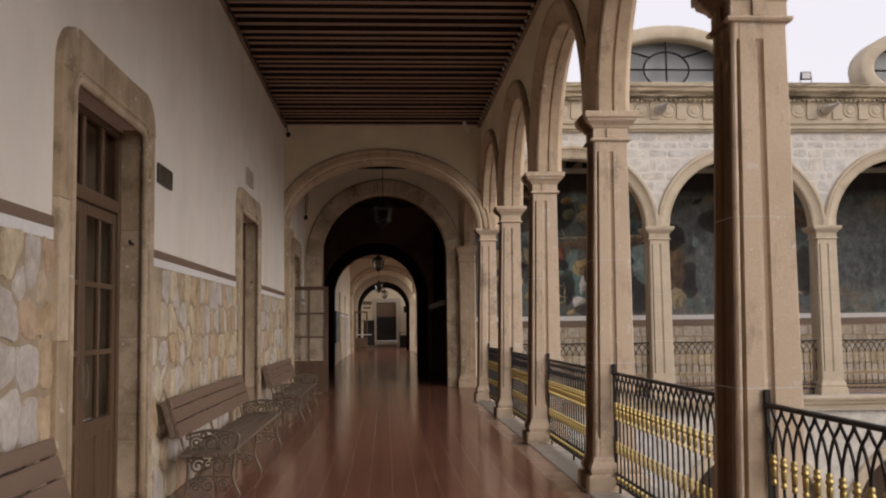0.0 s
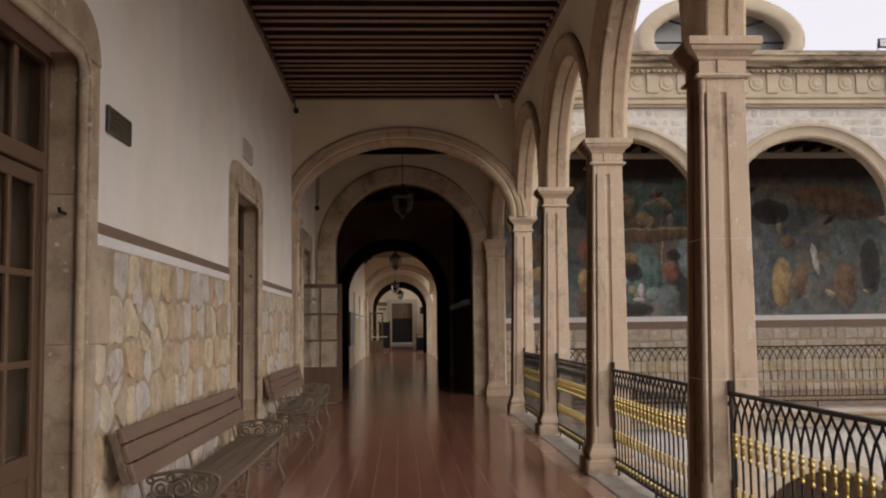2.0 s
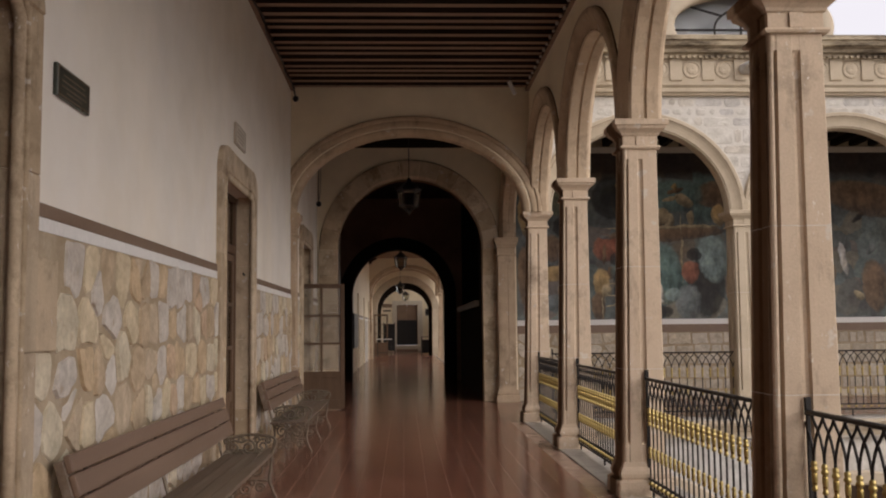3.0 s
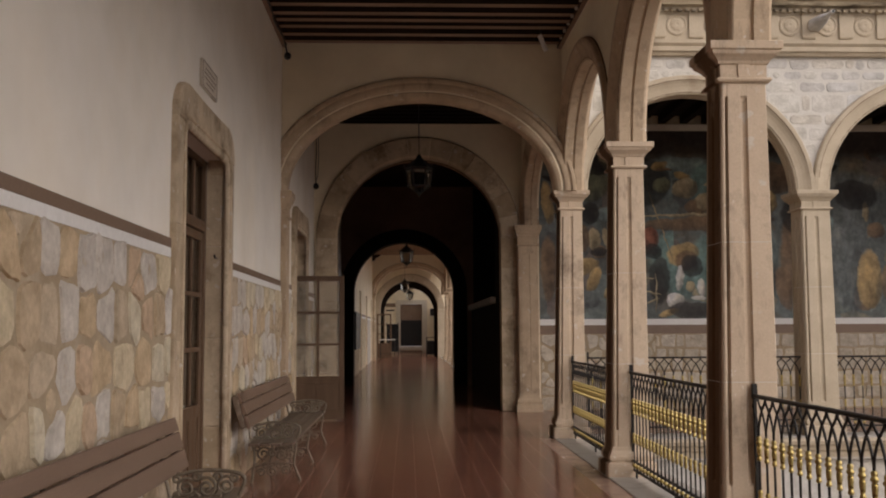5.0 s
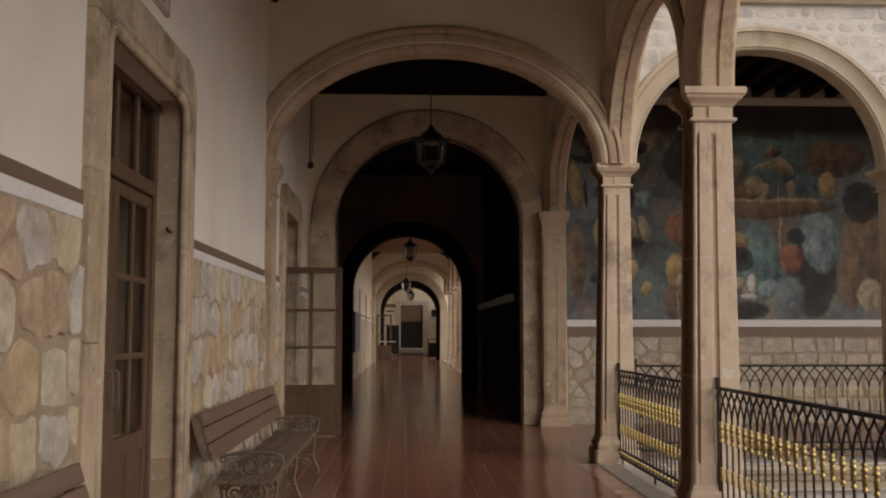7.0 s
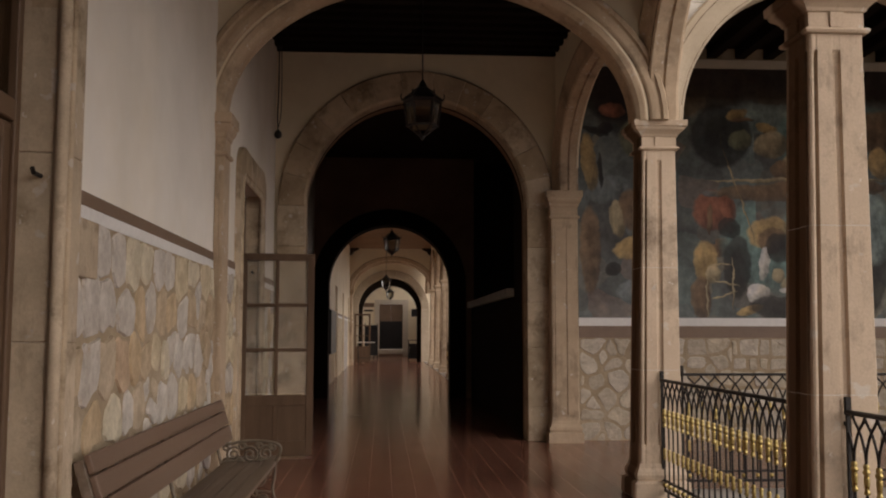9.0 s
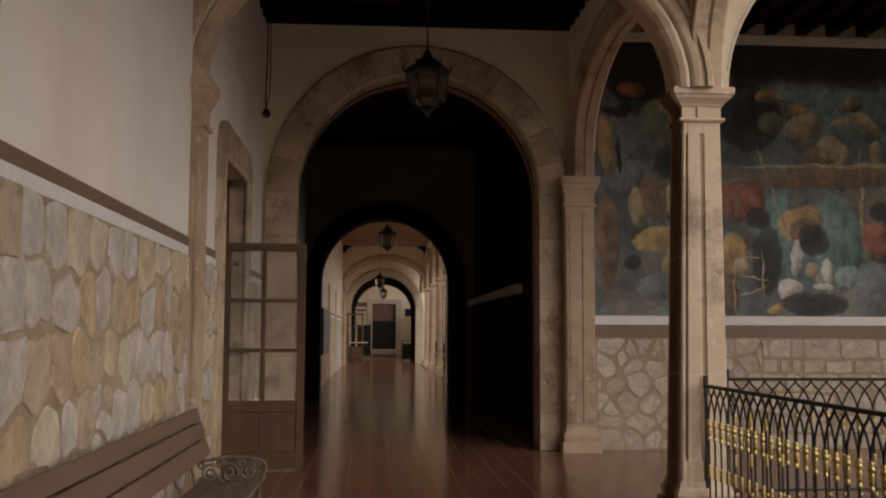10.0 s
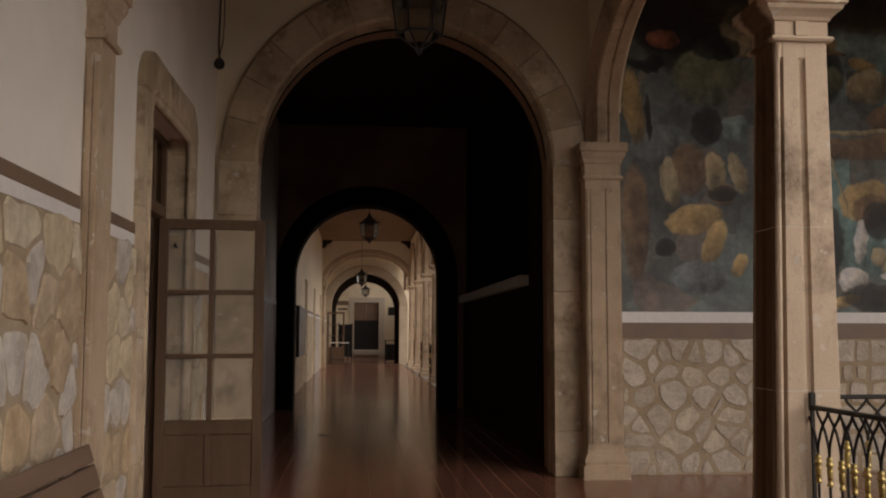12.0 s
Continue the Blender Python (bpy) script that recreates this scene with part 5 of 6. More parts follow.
# ---- benches ----
def spiral(cx, cz, r0, r1, a0, turns, y, n=22):
    return [(cx + (r0 + (r1 - r0) * k / n) * math.cos(a0 + turns * 6.28319 * k / n), y, cz + (r0 + (r1 - r0) * k / n) * math.sin(a0 + turns * 6.28319 * k / n)) for k in range(n + 1)]


def end_frame(arm):
    """Cast scrollwork in the plane y = 0; x = 0 at the wall side, the seat's front at 0.52."""
    bm = bmesh.new()
    tube(bm, smooth_line([(0.56, 0, 0.0), (0.585, 0, 0.03), (0.555, 0, 0.10), (0.52, 0, 0.20), (0.535, 0, 0.31), (0.54, 0, 0.40)]), 0.013, 6)
    tube(bm, smooth_line([(0.10, 0, 0.0), (0.12, 0, 0.12), (0.13, 0, 0.28), (0.10, 0, 0.42), (0.05, 0, 0.62), (0.0, 0, 0.86)]), 0.014, 6)
    tube(bm, smooth_line([(0.12, 0, 0.40), (0.30, 0, 0.385), (0.54, 0, 0.40)]), 0.013, 6)
    tube(bm, smooth_line([(0.12, 0, 0.16), (0.3, 0, 0.20), (0.52, 0, 0.19)]), 0.009, 5)
    for cx, cz, r, a, t in ((0.22, 0.29, 0.075, 0.4, 1.6), (0.40, 0.29, 0.08, 2.6, -1.6), (0.31, 0.12, 0.06, 1.57, 1.4), (0.44, 0.13, 0.045, 0, 1.4), (0.20, 0.11, 0.045, 3.1, -1.4), (0.31, 0.30, 0.045, 1.57, 1.2), (0.165, 0.345, 0.035, 0.6, 1.3), (0.475, 0.345, 0.035, 2.5, -1.3), (0.38, 0.175, 0.03, 0.3, 1.2), (0.24, 0.175, 0.03, 2.8, -1.2)):
        tube(bm, spiral(cx, cz, r, 0.012, a, t, 0), 0.011, 5)
    if arm:
        tube(bm, smooth_line([(0.06, 0, 0.60), (0.14, 0, 0.575), (0.30, 0, 0.60), (0.46, 0, 0.595), (0.56, 0, 0.57), (0.58, 0, 0.52), (0.55, 0, 0.45), (0.54, 0, 0.40)]), 0.014, 6)
        for cx, cz, r, a, t in ((0.20, 0.49, 0.065, 0.8, 1.7), (0.335, 0.49, 0.07, 2.4, -1.7), (0.46, 0.50, 0.065, 0.6, 1.7), (0.27, 0.555, 0.03, 0, 1.2), (0.41, 0.555, 0.03, 3.1, -1.2), (0.14, 0.545, 0.028, 1.0, 1.2), (0.265, 0.435, 0.03, 1.57, 1.2), (0.40, 0.435, 0.03, 1.57, -1.2), (0.515, 0.55, 0.028, 2.0, 1.2), (0.14, 0.435, 0.025, 1.0, 1.2)):
            tube(bm, spiral(cx, cz, r, 0.012, a, t, 0), 0.011, 5)
    return bm


def bench(y0, y1, first=None):
    if first:
        return copy_thing(first, pose(WALL + 0.10, y0, 0))
    e = thing("bench", (WALL + 0.10, y0, 0), "long brown plank bench on bronzed scrollwork iron legs", "bench", "gallery benches")
    L = y1 - y0
    lean = Matrix.Rotation(radians(-17), 4, "Y")
    for z, w in ((0.632, 0.126), (0.757, 0.116), (0.866, 0.094)):
        bm = bmesh.new()
        rbox(bm, -0.018, 0.018, 0, L, -w / 2, w / 2, 0.008, 2)
        bmesh.ops.transform(bm, matrix=pose(0.115 - 0.3 * (z - 0.6), 0, z) @ lean, verts=bm.verts)
        part("back_plank", bm, BENCH_WOOD, e)
    for k in range(4):
        bm = bmesh.new()
        rbox(bm, 0.12 + 0.108 * k, 0.222 + 0.108 * k, 0.0, L, 0.405, 0.435, 0.008, 2)
        part("seat_plank", bm, SEAT_WOOD, e, "worn seat plank")
    for y, arm in ((0.34, True), (L * 0.435, False), (L - 0.36, True)):
        o = part("leg_frame", end_frame(arm), CAST_IRON, e, "scrollwork iron leg frame", True)
        o.location = (0, y, 0)
    for y in (0.0, L - 0.05):
        bm = bmesh.new()
        rbox(bm, -0.075, -0.0185, y + 0.002, y + 0.048, -0.165, 0.155, 0.008, 1)
        bmesh.ops.transform(bm, matrix=pose(0.115 - 0.3 * 0.145, 0, 0.745) @ lean, verts=bm.verts)
        part("back_post", bm, SEAT_WOOD, e, "darker wooden end post")
    return e


b0 = bench(8.29, 12.45)
bench(1.26, 5.42, b0)
bench(15.03, 18.76)


# ---- lanterns ----
def lantern(x, y, top, first=None):
    z = top - 0.72
    if first:
        return copy_thing(first, pose(x, y, z))
    e = thing("hanging_lantern", (x, y, z), "black iron hexagonal lantern with smoky glass hung from the ceiling", "lantern", "hanging lanterns")
    H = 6

    def hexa(r, zz, turn=0.0):
        return [(r * math.cos(turn + 6.28319 * k / H), r * math.sin(turn + 6.28319 * k / H), zz) for k in range(H)]
    bm = bmesh.new()
    loft(bm, [hexa(0.015, 0.74), hexa(0.03, 0.72), hexa(0.05, 0.68), hexa(0.06, 0.66), hexa(0.12, 0.62), hexa(0.13, 0.60), hexa(0.22, 0.53), hexa(0.25, 0.50), hexa(0.21, 0.49), hexa(0.2, 0.47)])
    part("cap", bm, BLACK, e)
    for k in range(H):
        bm = bmesh.new()
        ca, sa = math.cos(6.28319 * k / H), math.sin(6.28319 * k / H)
        tube(bm, [(0.215 * ca, 0.215 * sa, 0.48), (0.18 * ca, 0.18 * sa, 0.20), (0.03 * ca, 0.03 * sa, 0.09)], 0.011, 5)
        tube(bm, smooth_line([(0.215 * ca, 0.215 * sa, 0.50), (0.25 * ca, 0.25 * sa, 0.53), (0.245 * ca, 0.245 * sa, 0.58)], 3), 0.008, 5)
        part("rib", bm, BLACK, e)
    bm = bmesh.new()
    loft(bm, [hexa(0.172, 0.19), hexa(0.194, 0.19), hexa(0.194, 0.21), hexa(0.172, 0.21), hexa(0.172, 0.19)], caps=False)
    part("lower_ring", bm, BLACK, e)
    bm = bmesh.new()
    lathe(bm, [(0.004, 0.03), (0.02, 0.05), (0.035, 0.08), (0.01, 0.10)], 8)
    part("finial", bm, BLACK, e)
    bm = bmesh.new()
    loft(bm, [hexa(0.2, 0.47), hexa(0.165, 0.20), hexa(0.03, 0.10)])
    p = part("glass", bm, LAMP_GLASS, e, "smoky lantern glass")
    p.visible_shadow = False
    return e


l0 = lantern(0.12, 21.2, 4.37)
lamps = [(l0, 4.37, CEIL_CORNER)] + [(lantern(x, y, top, l0), top, CEIL_FAR) for x, y, top in ((-0.09, 35.8, 4.2), (-0.18, 51.6, 3.96), (0.1, 66.0, 4.04))]
for lamp, top, over in lamps:
    bm = bmesh.new()
    tube(bm, [(0, 0, 0.73), (0, 0, 0.72 + over - top + 0.06)], 0.008, 5)
    part("rod", bm, BLACK, lamp)

# ---- wall fittings ----
e = thing("wall_plaque", (WALL + 0.01, 8.585, 2.875), "dark green metal plaque screwed to the wall", "plaque")
bm = bmesh.new()
rbox(bm, -0.01, 0.015, -0.26, 0.26, -0.088, 0.088, 0.004, 1)
part("plate", bm, PLAQUE_GREEN, e)
bm = bmesh.new()
for z, h in ((0.04, 0.17), (0.008, 0.2), (-0.022, 0.2), (-0.048, 0.12)):
    box(bm, 0.015, 0.0165, -h, h, z - 0.004, z + 0.004)
part("lettering", bm, CAST_IRON, e, "worn raised lines of lettering")
bm = bmesh.new()
for y0, y1, z0, z1 in ((-0.25, 0.25, 0.072, 0.079), (-0.25, 0.25, -0.079, -0.072), (-0.25, -0.243, -0.072, 0.072), (0.243, 0.25, -0.072, 0.072)):
    box(bm, 0.015, 0.0175, y0, y1, z0, z1)
part("border", bm, CAST_IRON, e, "thin worn border")

e = thing("wall_sign", (WALL + 0.01, 13.98, 3.695), "cream sign board with dark lines above a doorway", "sign")
bm = bmesh.new()
rbox(bm, -0.01, 0.015, -0.31, 0.31, -0.12, 0.12, 0.004, 1)
part("board", bm, PAPER, e)
bm = bmesh.new()
for y0, y1, z0, z1 in ((-0.3, 0.3, 0.105, 0.115), (-0.3, 0.3, -0.115, -0.105), (-0.3, -0.29, -0.105, 0.105), (0.29, 0.3, -0.105, 0.105)):
    box(bm, 0.015, 0.018, y0, y1, z0, z1)
part("border", bm, INK, e)
bm = bmesh.new()
for z, h in ((0.06, 0.2), (0.02, 0.24), (-0.02, 0.22), (-0.06, 0.16)):
    box(bm, 0.015, 0.0165, -h, h, z - 0.009, z + 0.009)
part("lettering", bm, INK, e, "dark lines of lettering")

e = thing("ceiling_cable", (WALL + 0.05, 18.8, 5.44), "black cable along the ceiling edge ending in a round lampholder", "cable")
bm = bmesh.new()
pts = [(0.02 + 0.02 * math.sin(k * 1.7), -8.0 + 0.5 * k, 0.03 + 0.05 * math.sin(k * 2.3) * math.sin(k * 0.9)) for k in range(16)] + [(0.03, -0.1, -0.02), (0.04, 0, -0.1)]
tube(bm, smooth_line(pts, 4), 0.012, 5)
part("cord", bm, BLACK, e)
bm = bmesh.new()
lathe(bm, [(0.01, -0.17), (0.04, -0.15), (0.05, -0.12), (0.04, -0.08), (0.015, -0.07)], 10, (0.04, 0, 0))
part("lampholder", bm, BLACK, e, "round black lampholder", True)
e = thing("pendant_lampholder", (-1.77, 23.4, 4.18), "bare black lampholder hanging on a cord", "lampholder")
bm = bmesh.new()
tube(bm, smooth_line([(0, 0, 1.3), (0.0, 0, 0.7), (-0.01, 0, 0.25), (0, 0, 0.05)], 4), 0.01, 5)
tube(bm, smooth_line([(0.03, 0, 1.3), (0.04, 0, 0.8), (0.035, 0, 0.3), (0.0, 0, 0.1)], 4), 0.006, 5)
part("cord", bm, BLACK, e)
bm = bmesh.new()
lathe(bm, [(0.012, -0.05), (0.045, -0.03), (0.055, 0.01), (0.04, 0.05), (0.015, 0.07)], 10)
part("lampholder", bm, BLACK, e, "", True)
e = thing("spotlight", (1.78, 18.3, 5.42), "small white spotlight fixed under the beams", "spotlight")
bm = bmesh.new()
tube(bm, [(-0.06, 0.0, 0.06), (-0.05, 0, 0.04), (0.02, 0, -0.13), (0.03, 0, -0.15)], 0.034, 10)
part("body", bm, WHITE, e)
bm = bmesh.new()
tube(bm, [(-0.04, 0, 0.0), (-0.04, 0, 0.34)], 0.012)
part("stem", bm, BLACK, e)

# Small pale blocks stand in for light showing at the beam ends.
bm = bmesh.new()
y = BACK + 0.16
while y < 18.6:
    rbox(bm, AXIS - 0.235, AXIS - 0.2, y - 0.02, y + 0.02, CEIL - 0.045, CEIL - 0.012 + 0.012 * math.sin(y * 9.1), 0.004, 1)
    y += 0.301
clips = structure("ceiling_edge_blocks", bm, LIME_MORTAR, "row of small pale blocks for light at the beam ends", "clips")

# ---- mural on the north wall: dim painted shapes ----
mural = thing("mural", (0, END, 0), "large faded mural of dark teal and ochre shapes", "mural")
EDGES = (2.42, 3.2, 3.75, 4.4, 5.0, 5.6, 6.3, 7.2, 8.2, 9.1, 9.9, 11.0, 13.0, 21.5)
LEVELS = (1.70, 2.75, 3.7, 5.3)
SHAPES = (*SPECKS, *FIELDS, *EAST, *STALLS, *MARKET, *SAILING, *CHAIR, *COOKING, *BOATING, *SEATED)


def touches(q, a, b, lo, hi):
    """Whether a painted shape can reach into the panel from a to b and lo to hi."""
    r = max(q[2], q[3]) if q[5] else 0.0
    w, h = max(q[2], r) / 2 + 0.16, max(q[3], r) / 2 + 0.16
    return a < q[0] + w and q[0] - w < b and lo < q[1] + h and q[1] - h < hi


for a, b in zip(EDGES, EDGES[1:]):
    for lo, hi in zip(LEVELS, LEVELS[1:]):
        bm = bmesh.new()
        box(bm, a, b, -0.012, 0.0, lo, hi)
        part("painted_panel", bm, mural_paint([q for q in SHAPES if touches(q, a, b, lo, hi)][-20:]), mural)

# ---- far furniture ----
def table(name, x, y, w, d, h, label, category, top=WHITE, frame_mat=GREY_METAL):
    e = thing(name, (x, y, 0), label, category)
    bm = bmesh.new()
    rbox(bm, -w / 2, w / 2, -d / 2, d / 2, h - 0.04, h, 0.008, 1)
    part("tabletop", bm, top, e)
    for sx in (-1, 1):
        for sy in (-1, 1):
            bm = bmesh.new()
            tube(bm, [(sx * (w / 2 - 0.05), sy * (d / 2 - 0.05), 0), (sx * (w / 2 - 0.05), sy * (d / 2 - 0.05), h - 0.04)], 0.02)
            part("leg", bm, frame_mat, e)
    bm = bmesh.new()
    tube(bm, [(-w / 2 + 0.05, -d / 2 + 0.05, 0.25), (w / 2 - 0.05, -d / 2 + 0.05, 0.25)], 0.015)
    part("stretcher", bm, frame_mat, e)
    return e


table("side_table", -1.12, 57.8, 0.86, 0.7, 1.02, "pale-topped table on dark metal legs beside the far wall", "table", WHITE, IRON)
table("hall_table", 1.4, 62.0, 0.75, 0.9, 1.1, "dark wooden table standing by the far passage wall", "table", BROWN, BLACK)
bm = bmesh.new()
rbox(bm, -0.3, 0.3, -0.41, -0.39, 0.1, 0.9, 0.004, 1)
part("front_panel", bm, BLACK, bpy.data.objects["hall_table"], "dark front panel")
e = thing("metal_rack", (-0.95, 64.6, 0), "open dark metal rack against the far gallery wall", "rack")
for x in (-0.35, 0.35):
    for y in (-0.2, 0.2):
        bm = bmesh.new()
        tube(bm, [(x, y, 0), (x, y, 2.0)], 0.02, 5)
        part("upright", bm, IRON, e)
for z in (0.2, 0.7, 1.2, 1.7):
    bm = bmesh.new()
    rbox(bm, -0.36, 0.36, -0.21, 0.21, z, z + 0.03, 0.005, 1)
    part("shelf", bm, IRON, e)
bm = bmesh.new()
rbox(bm, -0.34, 0.34, 0.19, 0.205, 0.2, 1.9, 0.004, 1)
part("back_panel", bm, BLACK, e, "dark back panel")
e = thing("glazed_leaf", (-1.7, 57.5, 0), "open glazed door leaf in the second gallery", "door leaf")
lf2 = new("leaf")
lf2.parent = e
lf2.matrix_basis = pose(0, 0, 0, 0, 0, -80)
leaf_parts(lf2, 0.8, 2.4, 3, 0.7)
e = thing("notice_board", (WALL + 0.016, 38.4, 1.50), "tall black notice board on the second gallery wall", "board")
bm = bmesh.new()
rbox(bm, 0.0, 0.08, -1.3, 1.55, -0.62, 0.62, 0.01, 1)
part("panel", bm, BLACK, e)
e = thing("hall_door", (0.22, 72.2, 0), "dark brown double door with a black lower half", "door")
for x0, x1 in ((-0.745, -0.001), (0.001, 0.745)):
    bm = bmesh.new()
    rbox(bm, x0, x1, -0.03, 0.03, 0.42, 3.3, 0.01, 1)
    part("leaf", bm, BROWN, e)
bm = bmesh.new()
rbox(bm, -0.72, 0.72, -0.045, -0.032, 0.44, 2.2, 0.004, 1)
part("lower_panel", bm, BLACK, e, "black lower panel")
e = thing("hall_step", (0.22, 71.8, 0), "pale stone step under the hall door", "step", "", "structure")
bm = bmesh.new()
rbox(bm, -0.76, 0.76, -0.3, 0.3, 0.0, 0.14, 0.01, 1)
part("riser", bm, BROWN, e, "brown lower riser")
bm = bmesh.new()
rbox(bm, -0.76, 0.76, -0.22, 0.38, 0.14, 0.41, 0.015, 1)
part("tread", bm, PAPER, e)
e = thing("hall_door_surround", (0.22, 71.97, 0), "pale stone surround of the hall door", "door surround", "", "structure")
for x0, x1, z0, z1 in ((-1.05, -0.745, 0, 3.58), (0.745, 1.1, 0, 3.58), (-0.745, 0.745, 3.31, 3.58)):
    bm = bmesh.new()
    rbox(bm, x0, x1, -0.05, 0.03, z0, z1, 0.01, 1)
    part("stone", bm, PAPER, e)
for x, z, w, h, m in ((-1.2, 3.24, 0.34, 0.13, BROWN), (-1.22, 2.88, 0.28, 0.05, BLACK), (1.75, 2.75, 0.22, 0.24, BLACK)):
    e = thing("hall_sign", (x, 71.98, z), "small dark framed sign on the hall wall", "sign", "hall signs")
    bm = bmesh.new()
    rbox(bm, -w, w, -0.02, 0.0, -h, h, 0.004, 1)
    part("board", bm, m, e)
e = thing("floor_grate", (-0.8, 27.8, -0.001), "thin dark floor strip in the passage tiles", "floor strip")
bm = bmesh.new()
rbox(bm, -0.115, 0.115, -0.04, 0.04, 0.0, 0.006, 0.002, 1)
part("strip", bm, BLACK, e)

# ---- pieces: rubble, masonry and tiles ----
srng = random.Random(11)


def clip(poly, nu, nz, lim):
    """The part of a convex outline where nu * u + nz * z <= lim."""
    out = []
    for p, q in zip(poly, poly[1:] + poly[:1]):
        dp, dq = nu * p[0] + nz * p[1] - lim, nu * q[0] + nz * q[1] - lim
        if dp <= 0:
            out.append(p)
        if dp * dq < 0:
            t = dp / (dp - dq)
            out.append((p[0] + (q[0] - p[0]) * t, p[1] + (q[1] - p[1]) * t))
    return out


def rubble_cells(u0, z0, u1, z1, wide, high, gap, stray=0.2, weights=(0.05, 0.15), fillers=0.22):
    """Uneven stones in rough courses with small fillers: the outlines of weighted centres, drawn in by a joint."""
    count = max(1, round((z1 - z0) / high))
    rise = (z1 - z0) / count
    sites = []
    for r in range(count):
        u = u0 - srng.uniform(0.0, 0.5) * wide
        while u < u1:
            w = wide * srng.choice((0.55, 0.72, 0.9, 1.05, 1.2, 1.45))
            sites.append((u + w / 2, z0 + (r + 0.5 + srng.uniform(-stray, stray)) * rise, srng.uniform(*weights)))
            if srng.random() < fillers:
                sites.append((u + w, z0 + (r + srng.choice((0.1, 0.9))) * rise, 0.0))
            u += w
    done = []
    for p in sites:
        poly = [(u0, z0 + 0.004), (u1, z0 + 0.004), (u1, z1 - 0.004), (u0, z1 - 0.004)]
        for q in sites:
            du, dz = q[0] - p[0], q[1] - p[1]
            length = math.hypot(du, dz)
            if 0 < length < 1.6 and poly:
                even = (du * (p[0] + q[0]) + dz * (p[1] + q[1]) + p[2] ** 2 - q[2] ** 2) / (2 * length)
                poly = clip(poly, du / length, dz / length, even - srng.uniform(*gap))
        if len(poly) >= 3:
            us, zs = [v[0] for v in poly], [v[1] for v in poly]
            if max(us) - min(us) > 0.05 and max(zs) - min(zs) > 0.05:
                done.append(poly)
    return done


def coursed_cells(u0, z0, u1, z1, gap, rises=(0.15, 0.19, 0.24, 0.29), widths=(0.16, 0.24, 0.31, 0.38, 0.5), skew=0.018):
    """Roughly squared blocks in uneven courses."""
    done, z = [], z0
    while z < z1 - 0.08:
        rise = srng.choice(rises)
        if z1 - z - rise < min(rises):
            rise = z1 - z
        u = u0 - srng.uniform(0.0, 0.3)
        while u < u1:
            w = srng.choice(widths)
            a, b, lo, hi = max(u, u0) + srng.uniform(*gap), min(u + w, u1) - srng.uniform(*gap), z + srng.uniform(*gap), z + rise - srng.uniform(*gap)
            if b - a > 0.06:
                k = [srng.uniform(-skew, skew) for _ in range(8)]
                done.append([(a + abs(k[0]), lo + abs(k[1])), (b - abs(k[2]), lo + abs(k[6])), (b - abs(k[3]), hi - abs(k[4])), (a + abs(k[5]), hi - abs(k[7]))])
            u += w
        z += rise
    return done


def stone_mesh(poly, rough, proud, corner=0.034):
    """Points and faces of one rough block: x and z about its middle, standing towards -y."""
    cu, cz = sum(p[0] for p in poly) / len(poly), sum(p[1] for p in poly) / len(poly)
    ring = []
    for p, q in zip(poly, poly[1:] + poly[:1]):
        length = math.hypot(q[0] - p[0], q[1] - p[1])
        if length < 0.02:
            continue
        cut = min(0.32, corner / length)
        steps = max(1, round(length / 0.075))
        for k in range(steps):
            t = 0.5 if steps == 1 else cut + (1 - 2 * cut) * k / (steps - 1)
            u, z = p[0] + (q[0] - p[0]) * t, p[1] + (q[1] - p[1]) * t
            slow = noise.noise_vector((u * 6.0, 3.1, z * 6.0))
            quick = noise.noise_vector((u * 21.0, 7.7, z * 21.0))
            ring.append((u - cu + rough * (slow.x + 0.55 * quick.x), z - cz + rough * (slow.z + 0.55 * quick.z)))
    n = len(ring)
    d = proud * srng.uniform(0.3, 1.4)
    lean = (srng.uniform(-0.03, 0.03), srng.uniform(-0.03, 0.03))

    def at(inset, share, dd, wild):
        out = []
        for u, z in ring:
            f = share * (1 - inset / max(math.hypot(u, z), 0.03))
            out.append((u * f, -max(dd + lean[0] * u + lean[1] * z + srng.uniform(-wild, wild), 0.0015) if dd else 0.0, z * f))
        return out
    pts = at(0.0, 1.0, 0, 0) + at(0.007, 1.0, d, 0.003) + at(0.0, 0.55, d * 1.12, 0.0035) + [(0, -d * 1.1 - 0.001, 0)]
    faces = [(k + s, (k + 1) % n + s, n + (k + 1) % n + s, n + k + s) for s in (0, n) for k in range(n)]
    faces += [(2 * n + k, 2 * n + (k + 1) % n, 3 * n) for k in range(n)]
    return (cu, cz), pts, faces


def lay_stones(cells, base, parent, rough, proud, mat, keep_clear=(), corner=0.034):
    for poly in cells:
        (cu, cz), pts, faces = stone_mesh(poly, rough, proud, corner)
        if any(a < cu < b and lo < cz < hi for a, b, lo, hi in keep_clear):
            continue
        me = bpy.data.meshes.new("stone")
        me.from_pydata(pts, [], faces)
        me.materials.append(mat)
        o = new("stone", me)
        o.parent = parent
        o.matrix_basis = base @ Matrix.Translation((cu, 0, cz))


to_west = Matrix.Translation((WALL + 0.011, 0, 0)) @ Matrix.Rotation(math.pi / 2, 4, "Z")
clear = [(DOORS[k][0], DOORS[k][0] + y, z0, z1) for k in range(3) for y, z0, z1 in EARS[k]]
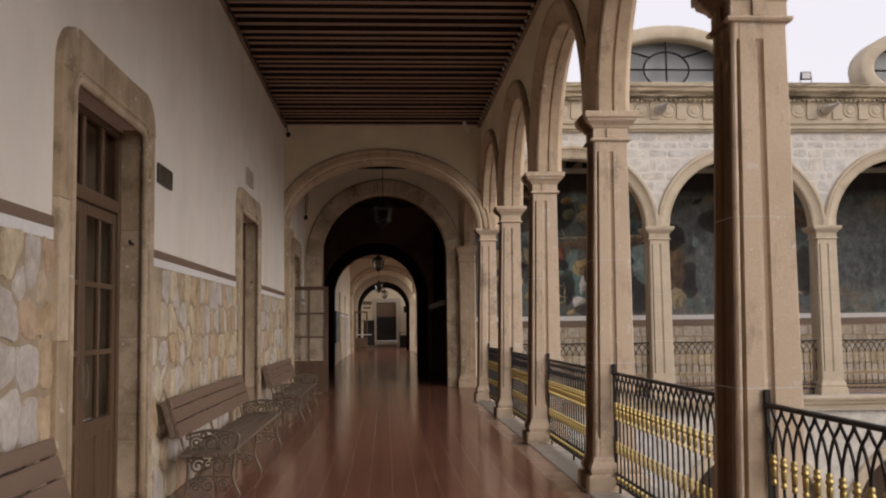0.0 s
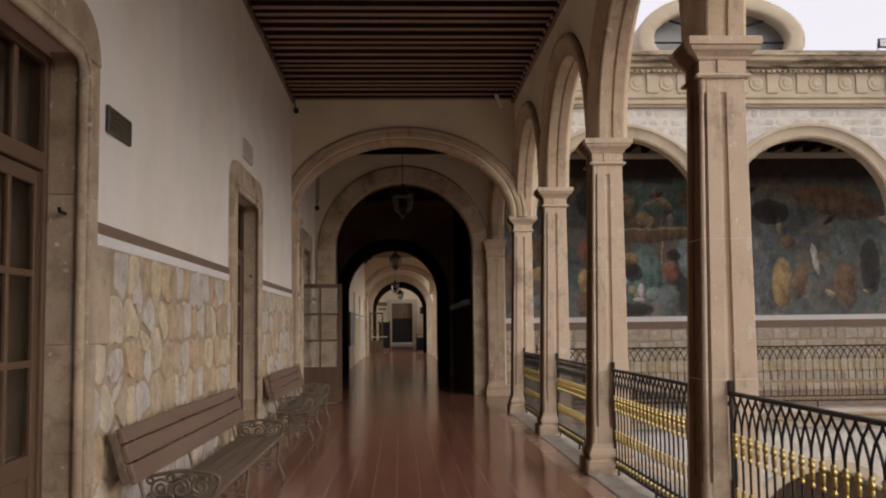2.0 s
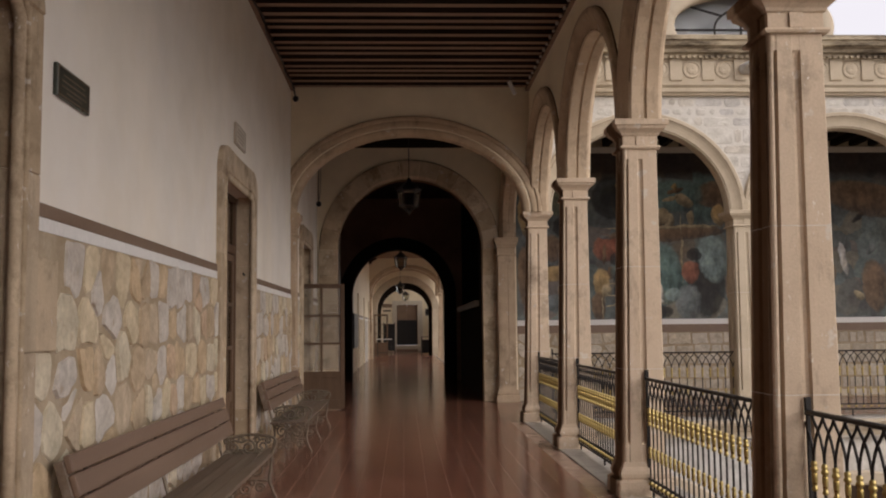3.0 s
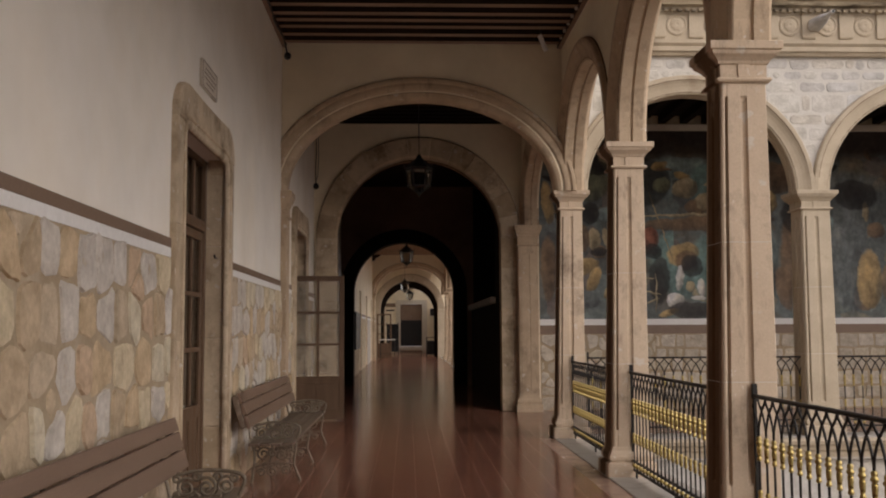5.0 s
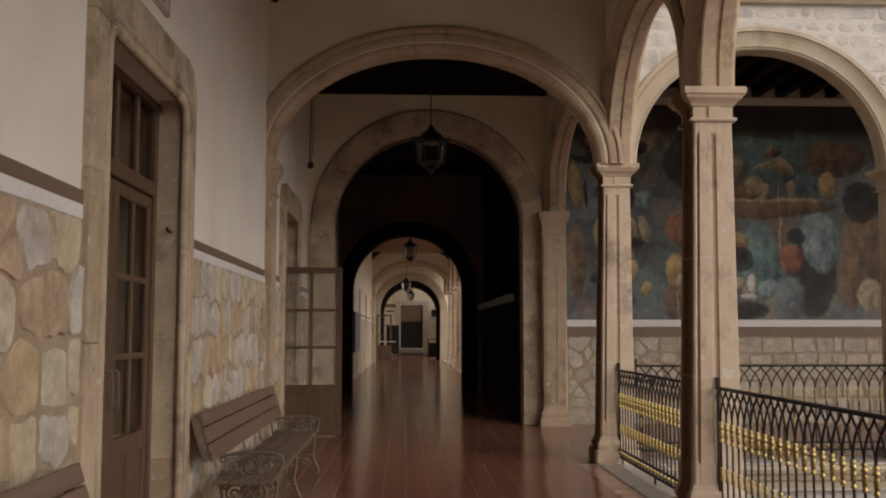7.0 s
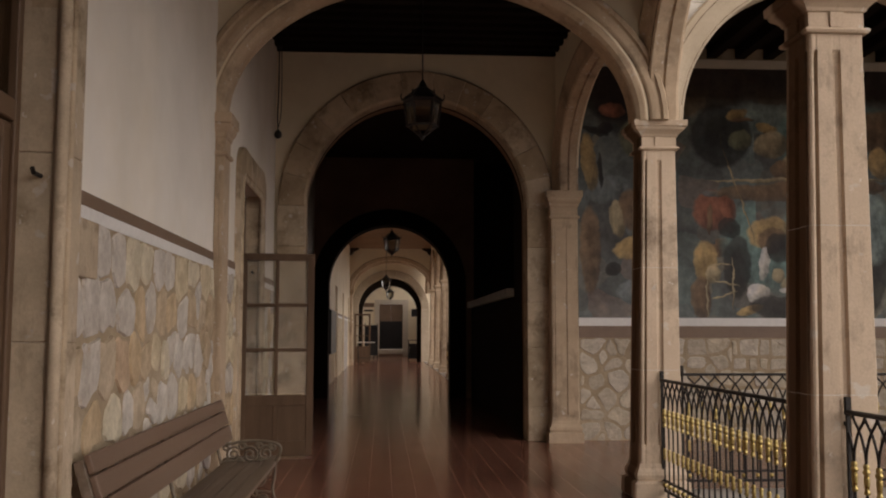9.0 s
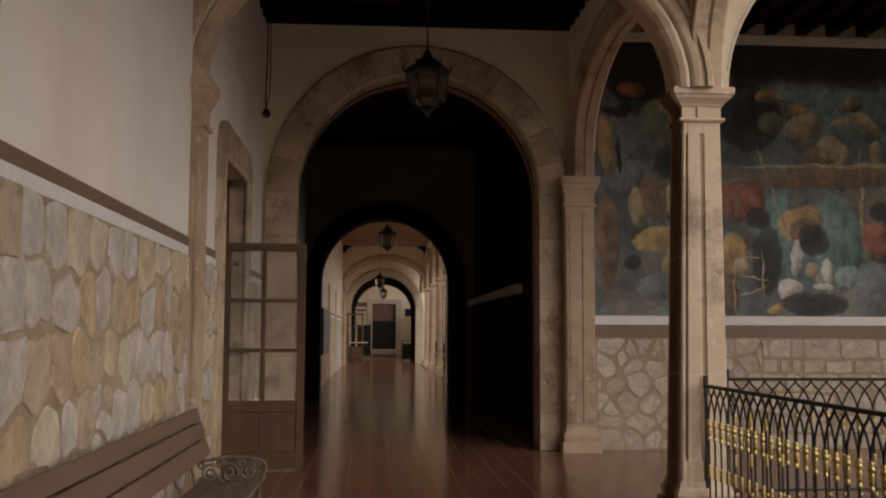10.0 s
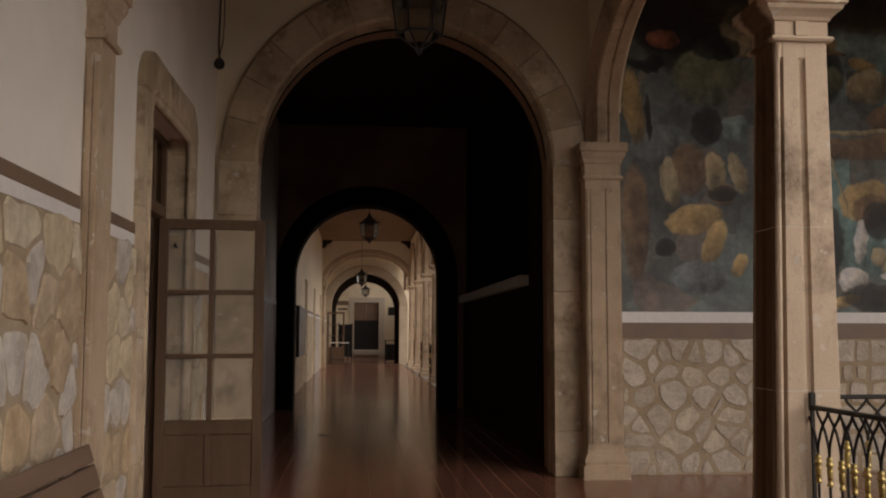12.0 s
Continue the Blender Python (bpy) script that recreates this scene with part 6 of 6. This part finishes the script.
for a, b in ((4.0, DOORS[0][0]), (DOORS[0][1], DOORS[1][0]), (DOORS[1][1], 18.9), (19.28, DOORS[2][0]), (DOORS[2][1], 23.6)):
    lay_stones(rubble_cells(a + 0.004, 0.0, b - 0.004, 2.046, 0.33, 0.285, (0.005, 0.03), 0.15, (0.0, 0.07), 0.14), to_west, dado_west, 0.034, 0.015, RUBBLE, clear, 0.032)
to_north = Matrix.Translation((0, END + 0.001, 0))

lay_stones(rubble_cells(2.44, 0.0, 4.6, 1.415, 0.36, 0.22, (0.006, 0.036), 0.2, (0.0, 0.1), 0.35), to_north, wall_north, 0.032, 0.009, RUBBLE_GREY, (), 0.03)
lay_stones(coursed_cells(4.6, 0.0, 13.5, 1.415, (0.004, 0.02)), to_north, wall_north, 0.02, 0.010, RUBBLE_GREY, (), 0.012)

# pale masonry over the north arches, joined
pts_all, faces_all = [], []
for poly in coursed_cells(AXIS + 0.3, 3.5, AXIS + BAY * 4, 5.41, (0.004, 0.022)):
    mid = (sum(p[0] for p in poly) / len(poly), sum(p[1] for p in poly) / len(poly))
    inside = False
    for c in [AXIS - 0.02 + BAY * (j + 0.5) for j in range(5)]:
        inside |= ((mid[0] - c) / (ARC_A + 0.22)) ** 2 + ((mid[1] - SPRING) / (ARC_BN + 0.22)) ** 2 < 1
    if inside:
        continue
    (cu, cz), pts, faces = stone_mesh(poly, 0.014, 0.004)
    o = len(pts_all)
    pts_all += [(cu + x, NORTH_Y - 0.14 + y, cz + z) for x, y, z in pts]
    faces_all += [tuple(o + i for i in f) for f in faces]
me = bpy.data.meshes.new("masonry")
me.from_pydata(pts_all, [], faces_all)
me.materials.append(LIMEWASH)
ob = new("masonry", me)
ob.parent = wall_arcade_north
tagged(ob, "pale limewashed rubble masonry", kind="stuff")

# floor tiles: single pieces in one stretch of the gallery, the rest joined
T = 0.219
tile_me = bpy.data.meshes.new("tile")
h = T / 2 - 0.0022
tile_me.from_pydata([(-h, -h, -0.0006), (h, -h, -0.0006), (h, h, -0.0006), (-h, h, -0.0006), (-h + 0.0005, -h + 0.0005, 0), (h - 0.0005, -h + 0.0005, 0), (h - 0.0005, h - 0.0005, 0), (-h + 0.0005, h - 0.0005, 0)],
                    [], [(4, 5, 6, 7), (0, 1, 5, 4), (1, 2, 6, 5), (2, 3, 7, 6), (3, 0, 4, 7)])
tile_me.materials.append(TILE)
pts_all, faces_all = [], []


def add_tile(x, y):
    o = len(pts_all)
    pts_all.extend((x + v.co.x, y + v.co.y, v.co.z) for v in tile_me.vertices)
    faces_all.extend(tuple(o + i for i in p.vertices) for p in tile_me.polygons)


for i in range(18):
    for j in range(184):
        x, y = -1.8635 + T * i, BACK + 0.1 + T * j
        if x > 1.955 - T / 2 and y < 19.0:
            continue
        if 16.2 < y < 19.4 and i < 18:
            o = new("tile", tile_me)
            o.parent = floor
            o.location = (x, y, 0)
        else:
            add_tile(x, y)
for i in range(60):
    for j in range(19):
        add_tile(-1.8635 + T * (18 + i), 19.57 + T * j)
me = bpy.data.meshes.new("tiles")
me.from_pydata(pts_all, [], faces_all)
me.materials.append(TILE)
ob = new("tiles", me)
ob.parent = floor
tagged(ob, "polished red clay tiles", kind="stuff")
pts_all, faces_all = [], []
for i in range(18):
    for j in range(250):
        add_tile(-1.8635 + T * i, BACK + 0.1 + T * (184 + j))
me = bpy.data.meshes.new("tiles")
me.from_pydata(pts_all, [], faces_all)
me.materials.append(TILE)
ob = new("tiles", me)
ob.parent = floor_far
tagged(ob, "polished red clay tiles", kind="stuff")
